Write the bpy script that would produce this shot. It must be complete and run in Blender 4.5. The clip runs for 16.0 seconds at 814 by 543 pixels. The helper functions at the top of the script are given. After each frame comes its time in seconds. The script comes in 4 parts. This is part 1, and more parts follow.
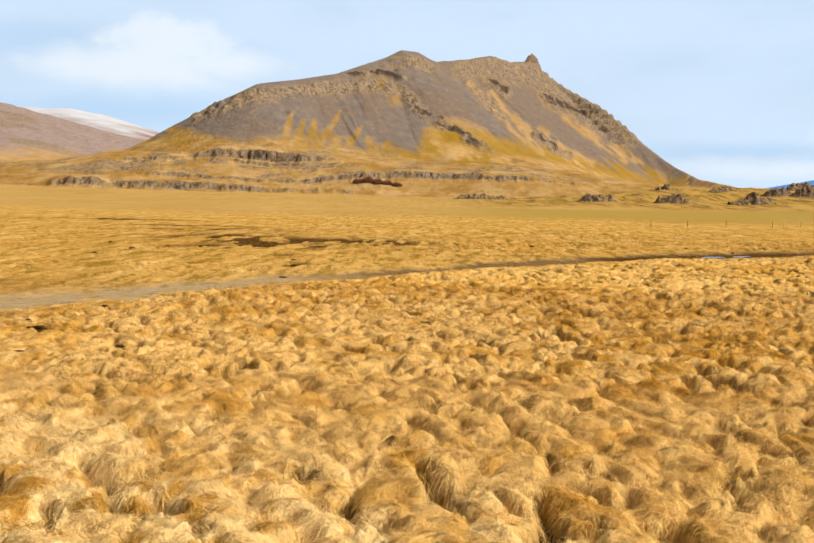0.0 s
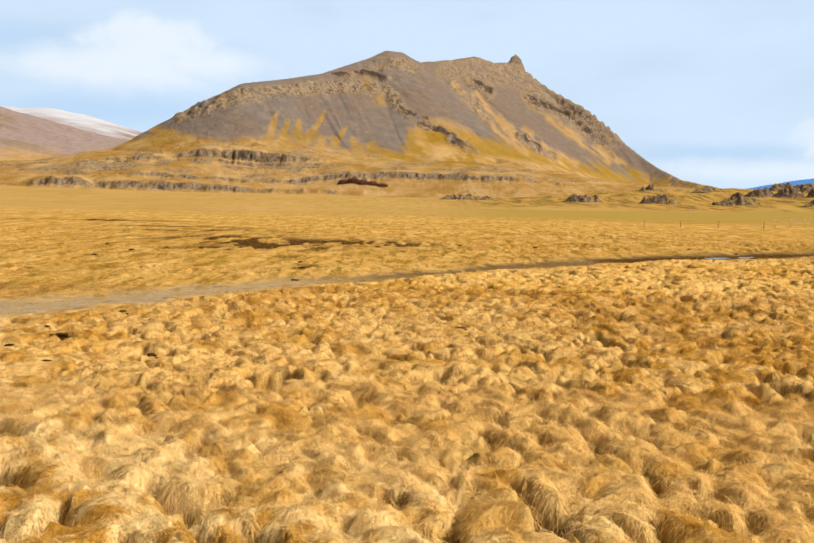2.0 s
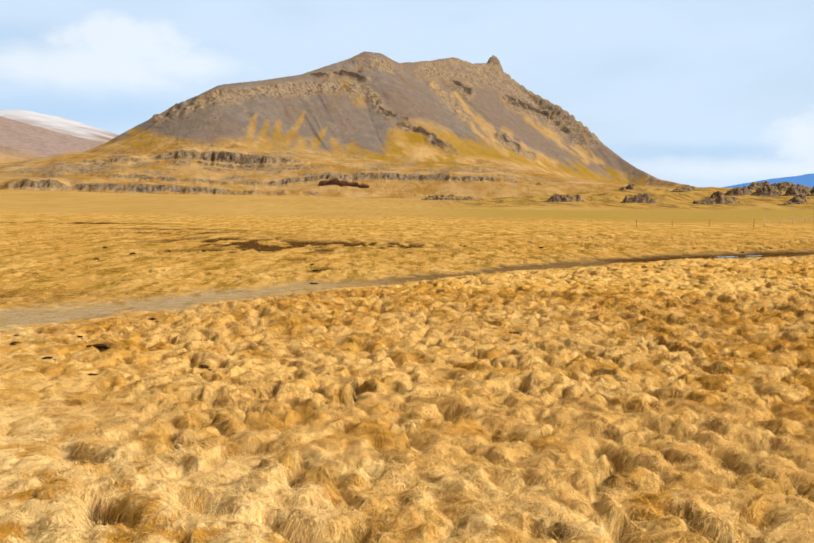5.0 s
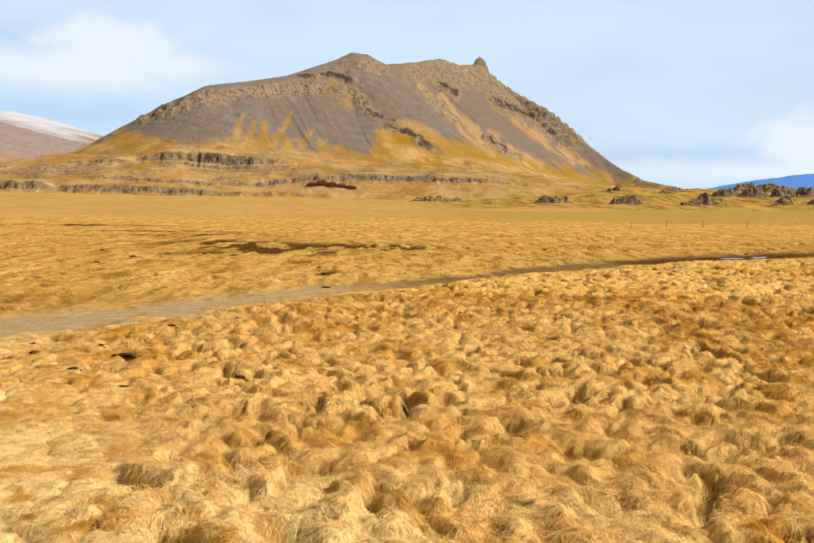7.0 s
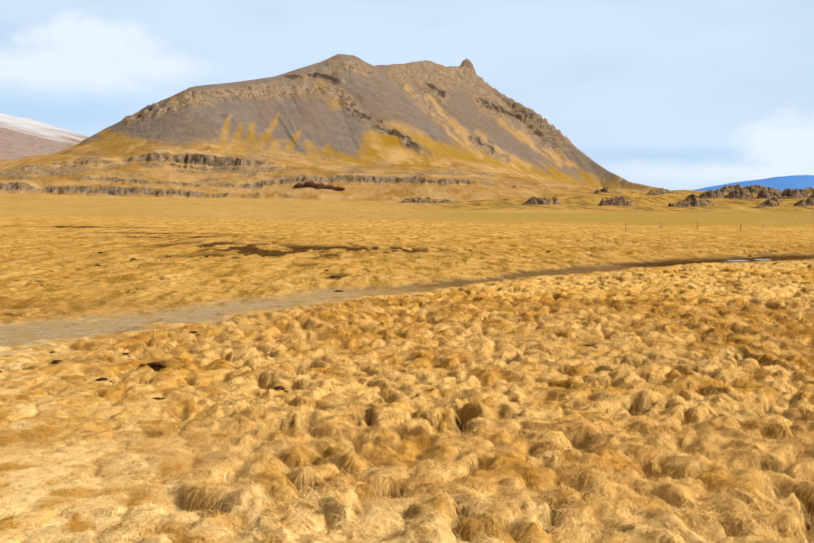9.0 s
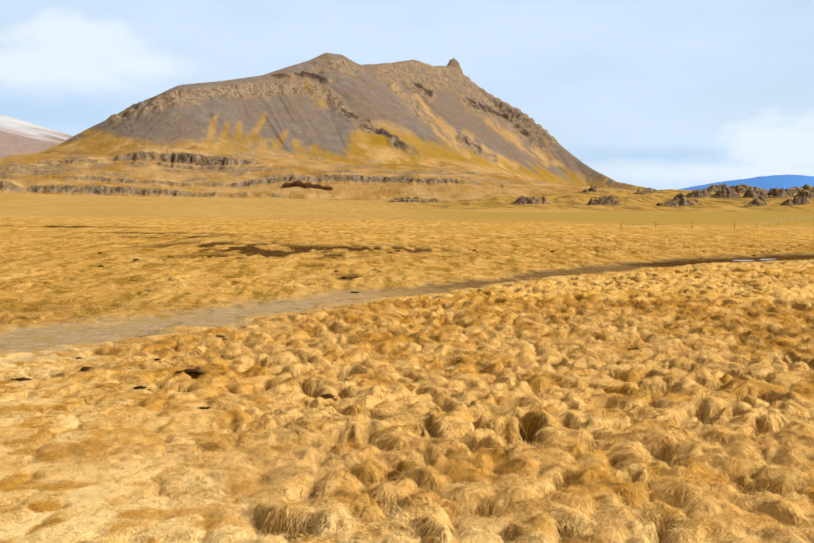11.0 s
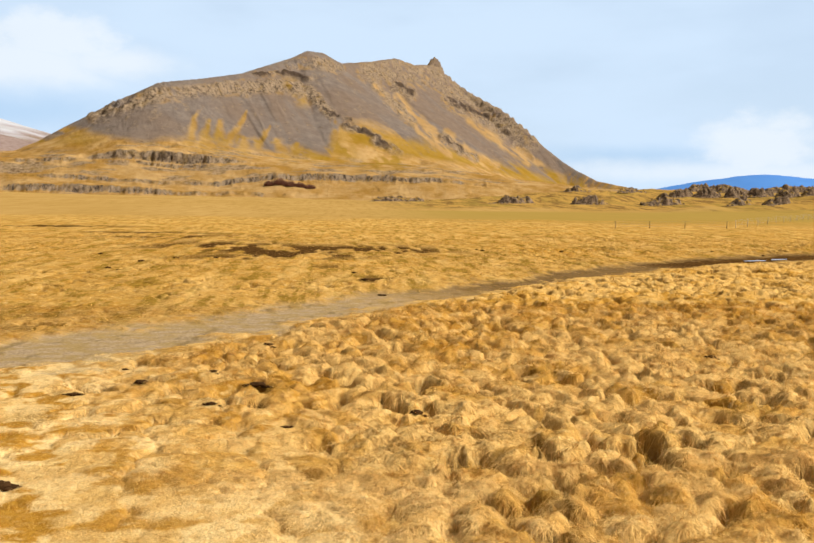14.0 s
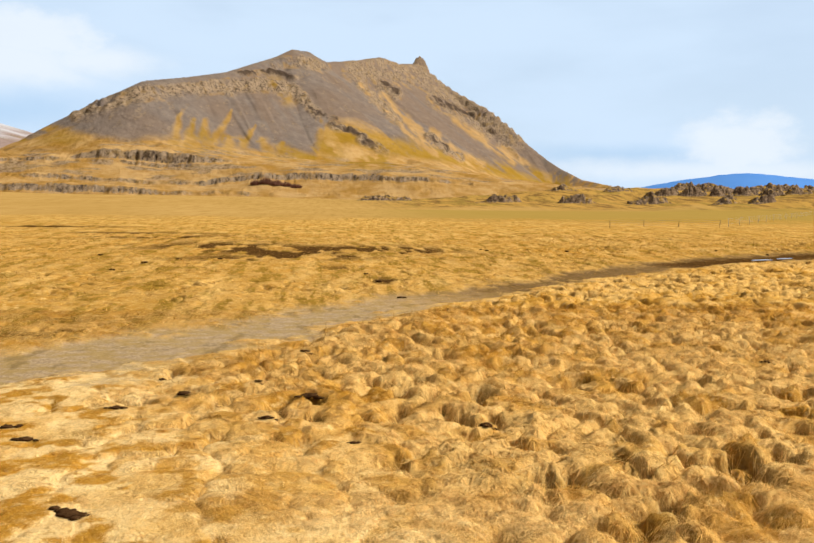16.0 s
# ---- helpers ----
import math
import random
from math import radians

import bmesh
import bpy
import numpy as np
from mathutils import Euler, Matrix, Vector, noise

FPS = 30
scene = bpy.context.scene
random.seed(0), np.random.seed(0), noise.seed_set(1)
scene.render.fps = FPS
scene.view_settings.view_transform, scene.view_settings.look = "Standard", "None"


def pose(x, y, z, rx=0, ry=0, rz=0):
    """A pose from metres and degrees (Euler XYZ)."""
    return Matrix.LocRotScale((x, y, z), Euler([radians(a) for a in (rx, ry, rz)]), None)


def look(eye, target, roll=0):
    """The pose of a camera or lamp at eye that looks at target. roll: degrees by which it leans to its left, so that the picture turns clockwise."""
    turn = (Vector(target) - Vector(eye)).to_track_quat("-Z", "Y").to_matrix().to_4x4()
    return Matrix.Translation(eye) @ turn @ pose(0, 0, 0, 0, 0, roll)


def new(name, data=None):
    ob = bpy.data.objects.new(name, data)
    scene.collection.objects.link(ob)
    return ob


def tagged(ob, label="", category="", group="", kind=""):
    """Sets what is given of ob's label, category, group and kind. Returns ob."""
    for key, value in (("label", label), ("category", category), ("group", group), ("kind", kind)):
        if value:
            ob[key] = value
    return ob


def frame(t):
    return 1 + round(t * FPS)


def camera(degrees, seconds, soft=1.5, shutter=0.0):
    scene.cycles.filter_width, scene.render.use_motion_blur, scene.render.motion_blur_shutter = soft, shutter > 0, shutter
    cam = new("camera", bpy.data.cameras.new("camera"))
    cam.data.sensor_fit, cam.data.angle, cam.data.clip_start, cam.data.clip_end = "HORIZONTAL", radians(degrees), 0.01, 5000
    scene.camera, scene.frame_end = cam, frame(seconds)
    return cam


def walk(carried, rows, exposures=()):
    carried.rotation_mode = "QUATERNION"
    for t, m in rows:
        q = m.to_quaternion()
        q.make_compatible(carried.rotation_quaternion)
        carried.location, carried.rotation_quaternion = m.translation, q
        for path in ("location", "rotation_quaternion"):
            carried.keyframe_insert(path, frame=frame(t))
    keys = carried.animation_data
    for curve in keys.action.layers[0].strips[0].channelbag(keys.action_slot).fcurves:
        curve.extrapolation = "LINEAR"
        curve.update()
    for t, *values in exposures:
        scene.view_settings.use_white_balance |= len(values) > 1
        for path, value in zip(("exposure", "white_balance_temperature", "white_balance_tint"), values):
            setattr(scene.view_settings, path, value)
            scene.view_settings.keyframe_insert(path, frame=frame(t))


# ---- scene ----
cam = camera(56.9, 16.0, soft=1.6)
PATH = [
    (0, (0.426, -0.278, 3.732), (0.34, 1.711, 3.533), 1.1),
    (0.5, (0.059, -0.102, 3.722), (-0.016, 1.887, 3.523), 1.1),
    (1, (-0.289, 0.059, 3.738), (-0.353, 2.048, 3.54), 1.1),
    (1.5, (-0.664, 0.227, 3.738), (-0.717, 2.217, 3.54), 1.1),
    (2, (-0.997, 0.37, 3.726), (-1.04, 2.36, 3.529), 1.1),
    (2.5, (-1.329, 0.522, 3.71), (-1.362, 2.513, 3.514), 1.0),
    (3, (-1.631, 0.661, 3.692), (-1.654, 2.651, 3.497), 1.0),
    (3.5, (-1.955, 0.823, 3.688), (-1.968, 2.813, 3.493), 0.9),
    (4, (-2.271, 0.965, 3.686), (-2.275, 2.956, 3.491), 0.8),
    (6.5, (-3.8, 1.842, 3.646), (-3.763, 3.833, 3.455), 0.7),
    (7, (-4.094, 2.013, 3.662), (-4.046, 4.004, 3.472), 0.7),
    (7.5, (-4.409, 2.192, 3.682), (-4.351, 4.182, 3.493), 0.7),
    (8, (-4.676, 2.33, 3.669), (-4.609, 4.32, 3.481), 0.7),
    (8.5, (-4.96, 2.501, 3.671), (-4.885, 4.491, 3.483), 0.7),
    (9, (-5.226, 2.654, 3.68), (-5.143, 4.644, 3.494), 0.7),
    (11.5, (-6.726, 3.47, 3.665), (-6.599, 5.457, 3.477), 0.7),
    (12, (-7.012, 3.638, 3.669), (-6.877, 5.625, 3.48), 0.7),
    (12.5, (-7.363, 3.834, 3.693), (-7.22, 5.82, 3.505), 0.7),
    (13, (-7.674, 4.027, 3.684), (-7.523, 6.012, 3.496), 0.7),
    (13.5, (-8.008, 4.266, 3.686), (-7.846, 6.25, 3.497), 0.7),
    (14, (-8.312, 4.484, 3.659), (-8.141, 6.468, 3.47), 0.8),
    (14.5, (-8.603, 4.683, 3.659), (-8.423, 6.666, 3.469), 0.8),
    (15, (-8.912, 4.882, 3.655), (-8.722, 6.864, 3.465), 0.8),
    (15.5, (-9.237, 5.067, 3.653), (-9.037, 7.047, 3.463), 0.8),
    (16, (-9.58, 5.294, 3.677), (-9.37, 7.274, 3.486), 0.7),
]
walk(cam, [(t, look(eye, target, roll)) for t, eye, target, roll in PATH])

# ---- light: bright hazy day, sun high on the right ----
SUN_AZ, SUN_EL = 102.0, 43.0
sun = new("sun", bpy.data.lights.new("sun", "SUN"))
sun.data.energy, sun.data.angle, sun.data.color = 5.0, radians(2.0), (1.0, 0.935, 0.83)
a_, e_ = radians(SUN_AZ), radians(SUN_EL)
sun.matrix_world = look((60 * math.sin(a_) * math.cos(e_), 60 * math.cos(a_) * math.cos(e_), 60 * math.sin(e_)), (0, 0, 0))
scene.view_settings.exposure = 0.44


class Nodes:
    """A small node-tree writer."""

    def __init__(self, tree):
        self.t = tree
        tree.nodes.clear()

    def add(self, kind, inputs=None, **settings):
        n = self.t.nodes.new(kind)
        for k, v in settings.items():
            setattr(n, k, v)
        for k, v in (inputs or {}).items():
            self.put(n.inputs[k], v)
        return n

    def put(self, socket, v):
        if isinstance(v, bpy.types.NodeSocket):
            self.t.links.new(v, socket)
        else:
            socket.default_value = v

    def noise(self, scale, detail=4, rough=0.55, vec=None, stretch=None):
        if vec is None:
            vec = self.add("ShaderNodeTexCoord").outputs["Object"]
        if stretch:
            vec = self.add("ShaderNodeMapping", {"Vector": vec, "Scale": stretch}).outputs[0]
        return self.add("ShaderNodeTexNoise", {"Vector": vec, "Scale": scale, "Detail": detail, "Roughness": rough}).outputs[0]

    def ramp(self, fac, lo, hi, a=0.0, b=1.0):
        n = self.add("ShaderNodeMapRange", {"Value": fac, "From Min": lo, "From Max": hi, "To Min": a, "To Max": b}, interpolation_type="SMOOTHSTEP")
        return n.outputs[0]

    def math(self, op, a, b=0.0):
        return self.add("ShaderNodeMath", {0: a, 1: b}, operation=op).outputs[0]

    def mix(self, fac, a, b, blend="MIX"):
        n = self.add("ShaderNodeMix", data_type="RGBA", blend_type=blend)
        for socket, v in ((n.inputs[0], fac), (n.inputs[6], a), (n.inputs[7], b)):
            self.put(socket, (*v, 1.0) if isinstance(v, tuple) and len(v) == 3 else v)
        return n.outputs[2]

    def attr(self, name):
        n = self.add("ShaderNodeAttribute", attribute_name=name)
        s = self.add("ShaderNodeSeparateColor", {0: n.outputs["Color"]})
        return s.outputs[0], s.outputs[1], s.outputs[2]

    def bump(self, height, strength=0.5, distance=0.02):
        return self.add("ShaderNodeBump", {"Height": height, "Strength": strength, "Distance": distance}).outputs[0]

    def surface(self, color, rough=0.9, normal=None, spec=0.15, translucent=0.0, tone=0.76):
        color = self.mix(1.0, color, (tone, tone, tone), "MULTIPLY")
        p = self.add("ShaderNodeBsdfPrincipled", {"Roughness": rough, "Specular IOR Level": spec})
        self.put(p.inputs["Base Color"], (*color, 1.0) if isinstance(color, tuple) and len(color) == 3 else color)
        if normal is not None:
            self.put(p.inputs["Normal"], normal)
        out = p.outputs[0]
        if translucent:
            tr = self.add("ShaderNodeBsdfTranslucent")
            self.put(tr.inputs["Color"], (*color, 1.0) if isinstance(color, tuple) and len(color) == 3 else color)
            out = self.add("ShaderNodeMixShader", {0: translucent, 1: out, 2: tr.outputs[0]}).outputs[0]
        self.add("ShaderNodeOutputMaterial", {"Surface": out})
        return p


def material(name):
    m = bpy.data.materials.new(name)
    m.use_nodes = True
    return m, Nodes(m.node_tree)


# world: clear blue sky behind a thin veil, and heaped white clouds low over the land; dimmed grey out of view
world = bpy.data.worlds.new("sky")
scene.world = world
world.use_nodes = True
n = Nodes(world.node_tree)
sky = n.add("ShaderNodeTexSky", sky_type="NISHITA", sun_disc=False, sun_elevation=e_, sun_rotation=a_, air_density=1.0, dust_density=1.2, ozone_density=1.5)
gen = n.add("ShaderNodeTexCoord").outputs["Generated"]
sep = n.add("ShaderNodeSeparateXYZ", {0: gen}).outputs
veil = n.noise(2.6, 5, 0.5, gen, (1.0, 1.0, 3.2))
veil = n.ramp(veil, 0.30, 0.58, 0.80, 1.0)


def heap(x, z, w, h, edge, seed):
    """A cloud round the direction x, z (tangents from straight ahead), w wide and h high."""
    u = n.math("DIVIDE", sep[0], n.math("MAXIMUM", sep[1], 0.05))
    v = n.math("DIVIDE", sep[2], n.math("MAXIMUM", sep[1], 0.05))
    dx = n.math("DIVIDE", n.math("SUBTRACT", u, x), w)
    dz = n.math("DIVIDE", n.math("SUBTRACT", v, z), h)
    r = n.math("SQRT", n.math("ADD", n.math("MULTIPLY", dx, dx), n.math("MULTIPLY", dz, dz)))
    bumps = n.noise(seed, 6, 0.6, gen, (1.0, 1.0, 1.7))
    r = n.math("ADD", r, n.math("MULTIPLY", n.math("SUBTRACT", bumps, 0.5), 1.9))
    return n.math("MULTIPLY", n.ramp(r, 1.0 + edge, 1.0 - edge), n.math("GREATER_THAN", sep[1], 0.05))


def most(*shares):
    out = shares[0]
    for share in shares[1:]:
        out = n.math("MAXIMUM", out, share)
    return out


cloud = most(heap(-0.365, 0.196, 0.082, 0.030, 0.40, 17.0), heap(-0.41, 0.166, 0.12, 0.026, 0.6, 11.0), heap(-0.29, 0.168, 0.07, 0.018, 0.7, 13.0), heap(0.575, 0.082, 0.078, 0.038, 0.50, 21.0), n.math("MULTIPLY", heap(0.55, 0.044, 0.24, 0.014, 0.8, 15.0), 0.9))
gap = most(heap(-0.45, 0.105, 0.14, 0.020, 0.9, 7.0), heap(0.40, 0.062, 0.12, 0.013, 0.9, 9.0), n.math("MULTIPLY", heap(-0.56, 0.20, 0.10, 0.022, 0.9, 7.0), 0.6))
blue = n.add("ShaderNodeVectorMath", {0: sky.outputs[0], 1: (0.13, 0.13, 0.13)}, operation="MULTIPLY").outputs[0]
clear = n.mix(0.85, blue, (0.56, 0.81, 1.13))
colour = n.mix(veil, blue, (0.755, 0.935, 1.15))
colour = n.mix(n.math("MULTIPLY", gap, 0.75), colour, clear)
colour = n.mix(n.math("MULTIPLY", cloud, 0.72), colour, (1.02, 1.09, 1.16))
# overhead and behind, the unseen sky is dimmed grey to weaken the fill light
thin = n.math("MAXIMUM", n.ramp(sep[2], 0.26, 0.42), n.ramp(sep[1], 0.70, 0.10))
colour = n.mix(n.math("MULTIPLY", thin, 0.92), colour, (0.40, 0.375, 0.335))
back = n.add("ShaderNodeBackground", {"Color": colour, "Strength": 0.645})
n.add("ShaderNodeOutputWorld", {"Surface": back.outputs[0]})


# ---- shape of the land ----
def hash01(ix, iy, seed):
    u = np.uint32
    h = (ix.astype(np.int32).astype(u) * u(374761393) + iy.astype(np.int32).astype(u) * u(668265263) + u(seed * 974634541 & 0xFFFFFFFF)) & u(0x7FFFFFFF)
    h = ((h ^ (h >> u(13))) * u(1274126177)) & u(0x7FFFFFFF)
    h = ((h ^ (h >> u(16))) * u(1103515245) + u(12345)) & u(0x7FFFFFFF)
    return ((h >> u(7)) & u(0xFFFF)) / 65535.0


def vnoise(x, y, seed=0):
    """Smooth noise from 0 to 1 on a unit lattice."""
    x, y = np.asarray(x, float), np.asarray(y, float)
    ix, iy = np.floor(x), np.floor(y)
    fx, fy = x - ix, y - iy
    fx, fy = fx * fx * (3 - 2 * fx), fy * fy * (3 - 2 * fy)
    a = hash01(ix, iy, seed) * (1 - fx) + hash01(ix + 1, iy, seed) * fx
    b = hash01(ix, iy + 1, seed) * (1 - fx) + hash01(ix + 1, iy + 1, seed) * fx
    return a * (1 - fy) + b * fy


def fbm(x, y, seed=0, octaves=4):
    total, amp, norm = 0.0, 1.0, 0.0
    for k in range(octaves):
        total = total + amp * vnoise(x * 2 ** k + 13.7 * k, y * 2 ** k - 7.1 * k, seed + k)
        norm += amp
        amp *= 0.5
    return total / norm


def step(x, lo, hi):
    t = np.clip((x - lo) / (hi - lo), 0, 1)
    return t * t * (3 - 2 * t)


def near_line(x, y, pts):
    """Distance from the line through pts, and the share of the line's length at the nearest place."""
    best, where = np.full(np.shape(x), 1e9), np.zeros(np.shape(x))
    for k in range(len(pts) - 1):
        (ax, ay), (bx, by) = pts[k], pts[k + 1]
        L2 = (bx - ax) ** 2 + (by - ay) ** 2
        t = np.clip(((x - ax) * (bx - ax) + (y - ay) * (by - ay)) / L2, 0, 1)
        d = np.hypot(x - ax - t * (bx - ax), y - ay - t * (by - ay))
        where = np.where(d < best, (k + t) / (len(pts) - 1), where)
        best = np.minimum(best, d)
    return best, where


TRACK = [(-34.0, 10.0), (-24.0, 15.8), (-16.6, 21.6), (-12.8, 25.5), (-8.4, 30.7), (-5.0, 33.8), (-1.0, 37.6), (4.4, 42.5), (9.0, 46.6), (13.8, 50.0), (18.6, 52.6), (26.0, 56.5), (40.0, 62.0), (70.0, 70.0)]


def lie(x, y):
    """The height of the open land, without tussocks and terraces."""
    d = np.hypot(x + 4, np.maximum(y - 2, 0))
    z = np.interp(d, [0, 120, 337, 540, 700, 1000, 2000, 4500, 9000], [0, 0, 0.8, 4.5, 9, 15, 29, 58, 110])
    roll = (fbm(x / 60.0, y / 60.0, 3, 3) - 0.5) * step(d, 130, 300) * 1.2
    mound = step(x, 30, 110) * step(d, 255, 310) * (1 - step(d, 650, 900)) * np.clip(fbm(x / 30.0, y / 30.0, 5, 4) - 0.42, 0, 1) * 6
    rise = 5.2 * step(d, 285, 500) * (1 - step(d, 540, 1100)) * step(x / np.maximum(d, 1.0), 0.10, 0.30)
    return z + roll + mound + rise + 0.0085 * np.maximum(x, 0) * step(d, 300, 900)


# churned ground behind the track: middle, reach across and along the view, strength
MUD = [(-6.2, 59, 5.0, 5.0, 1.5), (-11.5, 57, 4.5, 4.0, 1.0), (-18, 63, 6.0, 6.0, 0.95), (-24, 76, 8.0, 4.0, 0.8), (-46, 98, 10.0, 4.0, 1.25), (-29, 83, 7.0, 2.2, 0.9), (-14, 51.5, 5.0, 2.0, 0.7), (-17.6, 25.8, 3.4, 0.8, 0.42), (-15.8, 28.2, 3.0, 0.8, 0.42), (-6.0, 38.8, 3.2, 1.6, 0.95), (-7.6, 45.5, 3.0, 1.6, 0.7)]


def zones(x, y):
    """Shares of track, dark mud, green meadow, and how strong the tussocks are."""
    d, s = near_line(x, y, TRACK)
    wob = (fbm(x / 1.7, y / 1.7, 11, 4) - 0.5) * 2.6 + (fbm(x / 0.5, y / 0.4, 15, 3) - 0.5) * 2.2
    half = np.interp(s, [0, 0.2, 0.34, 0.42, 0.5, 0.75, 1], [2.2, 2.0, 1.6, 1.25, 1.3, 2.5, 2.6])
    track = 1 - step(d + wob, half * 0.35, half * 1.45)
    wet = step(s, 0.5, 0.68) * (1 - step(s, 0.84, 0.95))
    # churned mud behind the track, in long streaks across the view
    streak = fbm(x / 7.0 + 4, y / 3.2, 21, 4)
    fine = fbm(x / 0.9, y / 3.5, 23, 3)
    area = np.zeros(np.shape(x))
    for cx, cy, rx, ry, k in MUD:
        area = area + k * np.exp(-(((x - cx) / rx) ** 2 + ((y - cy) / ry) ** 2))
    area = np.minimum(area, 0.95)
    blot = fbm(x / 2.2, y / 5.0, 25, 4)
    mud_and_shade = step(area * 0.46 + (streak - 0.5) * 1.3 + (blot - 0.5) * 2.2 + (fine - 0.5) * 2.2, 0.11, 0.34) * step(area, 0.05, 0.3)
    mud_and_shade = np.maximum(mud_and_shade * np.clip(area * 1.3, 0.4, 1), 0.36 * step(area * 0.7 + (streak - 0.5) * 1.2 + (fine - 0.5) * 1.4, 0.25, 0.6) * step(area, 0.1, 0.4))
    mud_and_shade = np.maximum(mud_and_shade, track * np.maximum(wet, 0.72 * step(s, 0.32, 0.46)))
    green = step(y + 0.05 * x + (fbm(x / 14.0, y / 8.0, 35, 3) - 0.5) * 60, 122, 165)
    # tussocks are strong on the near side of the track, weak on the left and behind it
    side = np.interp(x, [t[0] for t in TRACK], [t[1] for t in TRACK])
    front = 1 - step(y - side, -4.0, -0.5)
    weak = 1 - step(x + 0.35 * (y - 14) + (fbm(x / 5.0, y / 5.0, 31, 3) - 0.5) * 7, -12.5, -5.5)
    rough = step(fbm(x / 6.0, y / 6.0, 33, 3), 0.45, 0.65)
    behind = 0.34 + 0.24 * rough + (0.22 + 0.2 * rough) * step(x - 0.25 * (y - 50), -4, 6)
    amp = front * (1.22 - 1.05 * weak) + (1 - front) * behind
    verge = 1 - 0.7 * (1 - step(d, half * 0.9, half * 1.3 + 1.2)) * (1 - 0.35 * step(s, 0.4, 0.6))
    amp = amp * verge * (1 - 0.92 * track) * (1 - 0.5 * mud_and_shade) * (1 - step(y, 75, 130) * 0.85)
    return track * (1 - 0.35 * step(s, 0.28, 0.42)), mud_and_shade, green, amp


CELL, HIGH = 0.52, 0.42


def domes(x, y, cell, seed):
    """Irregular domes, one to a cell, that grow together at their feet."""
    gx, gy = np.floor(x / cell), np.floor(y / cell)
    total, best, rnd = np.zeros(np.shape(x)), np.zeros(np.shape(x)), np.zeros(np.shape(x))
    for i in (-1, 0, 1):
        for j in (-1, 0, 1):
            cx, cy = gx + i, gy + j
            dx = x - (cx + 0.5 + (hash01(cx, cy, seed + 1) - 0.5) * 0.95) * cell
            dy = y - (cy + 0.5 + (hash01(cx, cy, seed + 2) - 0.5) * 0.95) * cell
            size = cell * (0.48 + 0.44 * hash01(cx, cy, seed + 3) ** 1.4)
            high = 0.45 + 0.55 * hash01(cx, cy, seed + 4)
            ang = hash01(cx, cy, seed + 5) * 3.14159
            ca, sa = np.cos(ang), np.sin(ang)
            r2 = ((dx * ca + dy * sa) / (size * 1.25)) ** 2 + ((dy * ca - dx * sa) / (size * 0.85)) ** 2
            h = high * np.clip(1 - r2 ** 1.5, 0, 1) ** 0.62
            rnd = np.where(h > best, hash01(cx, cy, seed + 6), rnd)
            best = np.maximum(best, h)
            total = total + h ** 4
    return total ** 0.25, rnd


def tussocks(x, y):
    """Height of the tussocks (0 to about 1) and the random number of each."""
    wx = x + (fbm(x / 0.9, y / 0.9, 41, 3) - 0.5) * 0.70
    wy = y + (fbm(x / 0.9, y / 0.9, 45, 3) - 0.5) * 0.70
    a, rnd = domes(wx, wy, CELL, 50)
    a = 1 - (1 - np.clip(a, 0, 1)) ** 3.0
    # in places the gaps are overgrown, in others they go down to the soil
    fill = np.clip(1.9 * fbm(x / 1.5, y / 1.5, 47, 3) - 0.60, 0, 0.74)
    a = np.maximum(a, fill + 0.25 * a)
    b = fbm(wx / 0.25, wy / 0.21, 49, 4) - 0.5
    return np.clip(0.88 * a + 0.40 * b * (0.35 + a), 0, 1.2), rnd


def pits(x, y):
    """Deep gaps scattered among the tussocks; their shade is also put into the colour."""
    x = x + (fbm(x / 0.35, y / 0.35, 81, 2) - 0.5) * 0.4
    y = y + (fbm(x / 0.35, y / 0.35, 83, 2) - 0.5) * 0.3
    gx, gy = np.floor(x / 1.15), np.floor(y / 1.15)
    out = np.zeros(np.shape(x))
    for i in (-1, 0, 1):
        for j in (-1, 0, 1):
            cx, cy = gx + i, gy + j
            dx = x - (cx + hash01(cx, cy, 85)) * 1.15
            dy = y - (cy + hash01(cx, cy, 86)) * 1.15
            r = np.where(hash01(cx, cy, 87) < 0.85, 0.16 + 0.28 * hash01(cx, cy, 88) ** 1.3, 1e-3)
            lean = (hash01(cx, cy, 89) - 0.5) * 1.6
            d = np.hypot((dx - lean * dy) / 0.75, dy / 1.25) / r
            out = np.maximum(out, 1 - step(d, 0.45, 1.25))
    return out


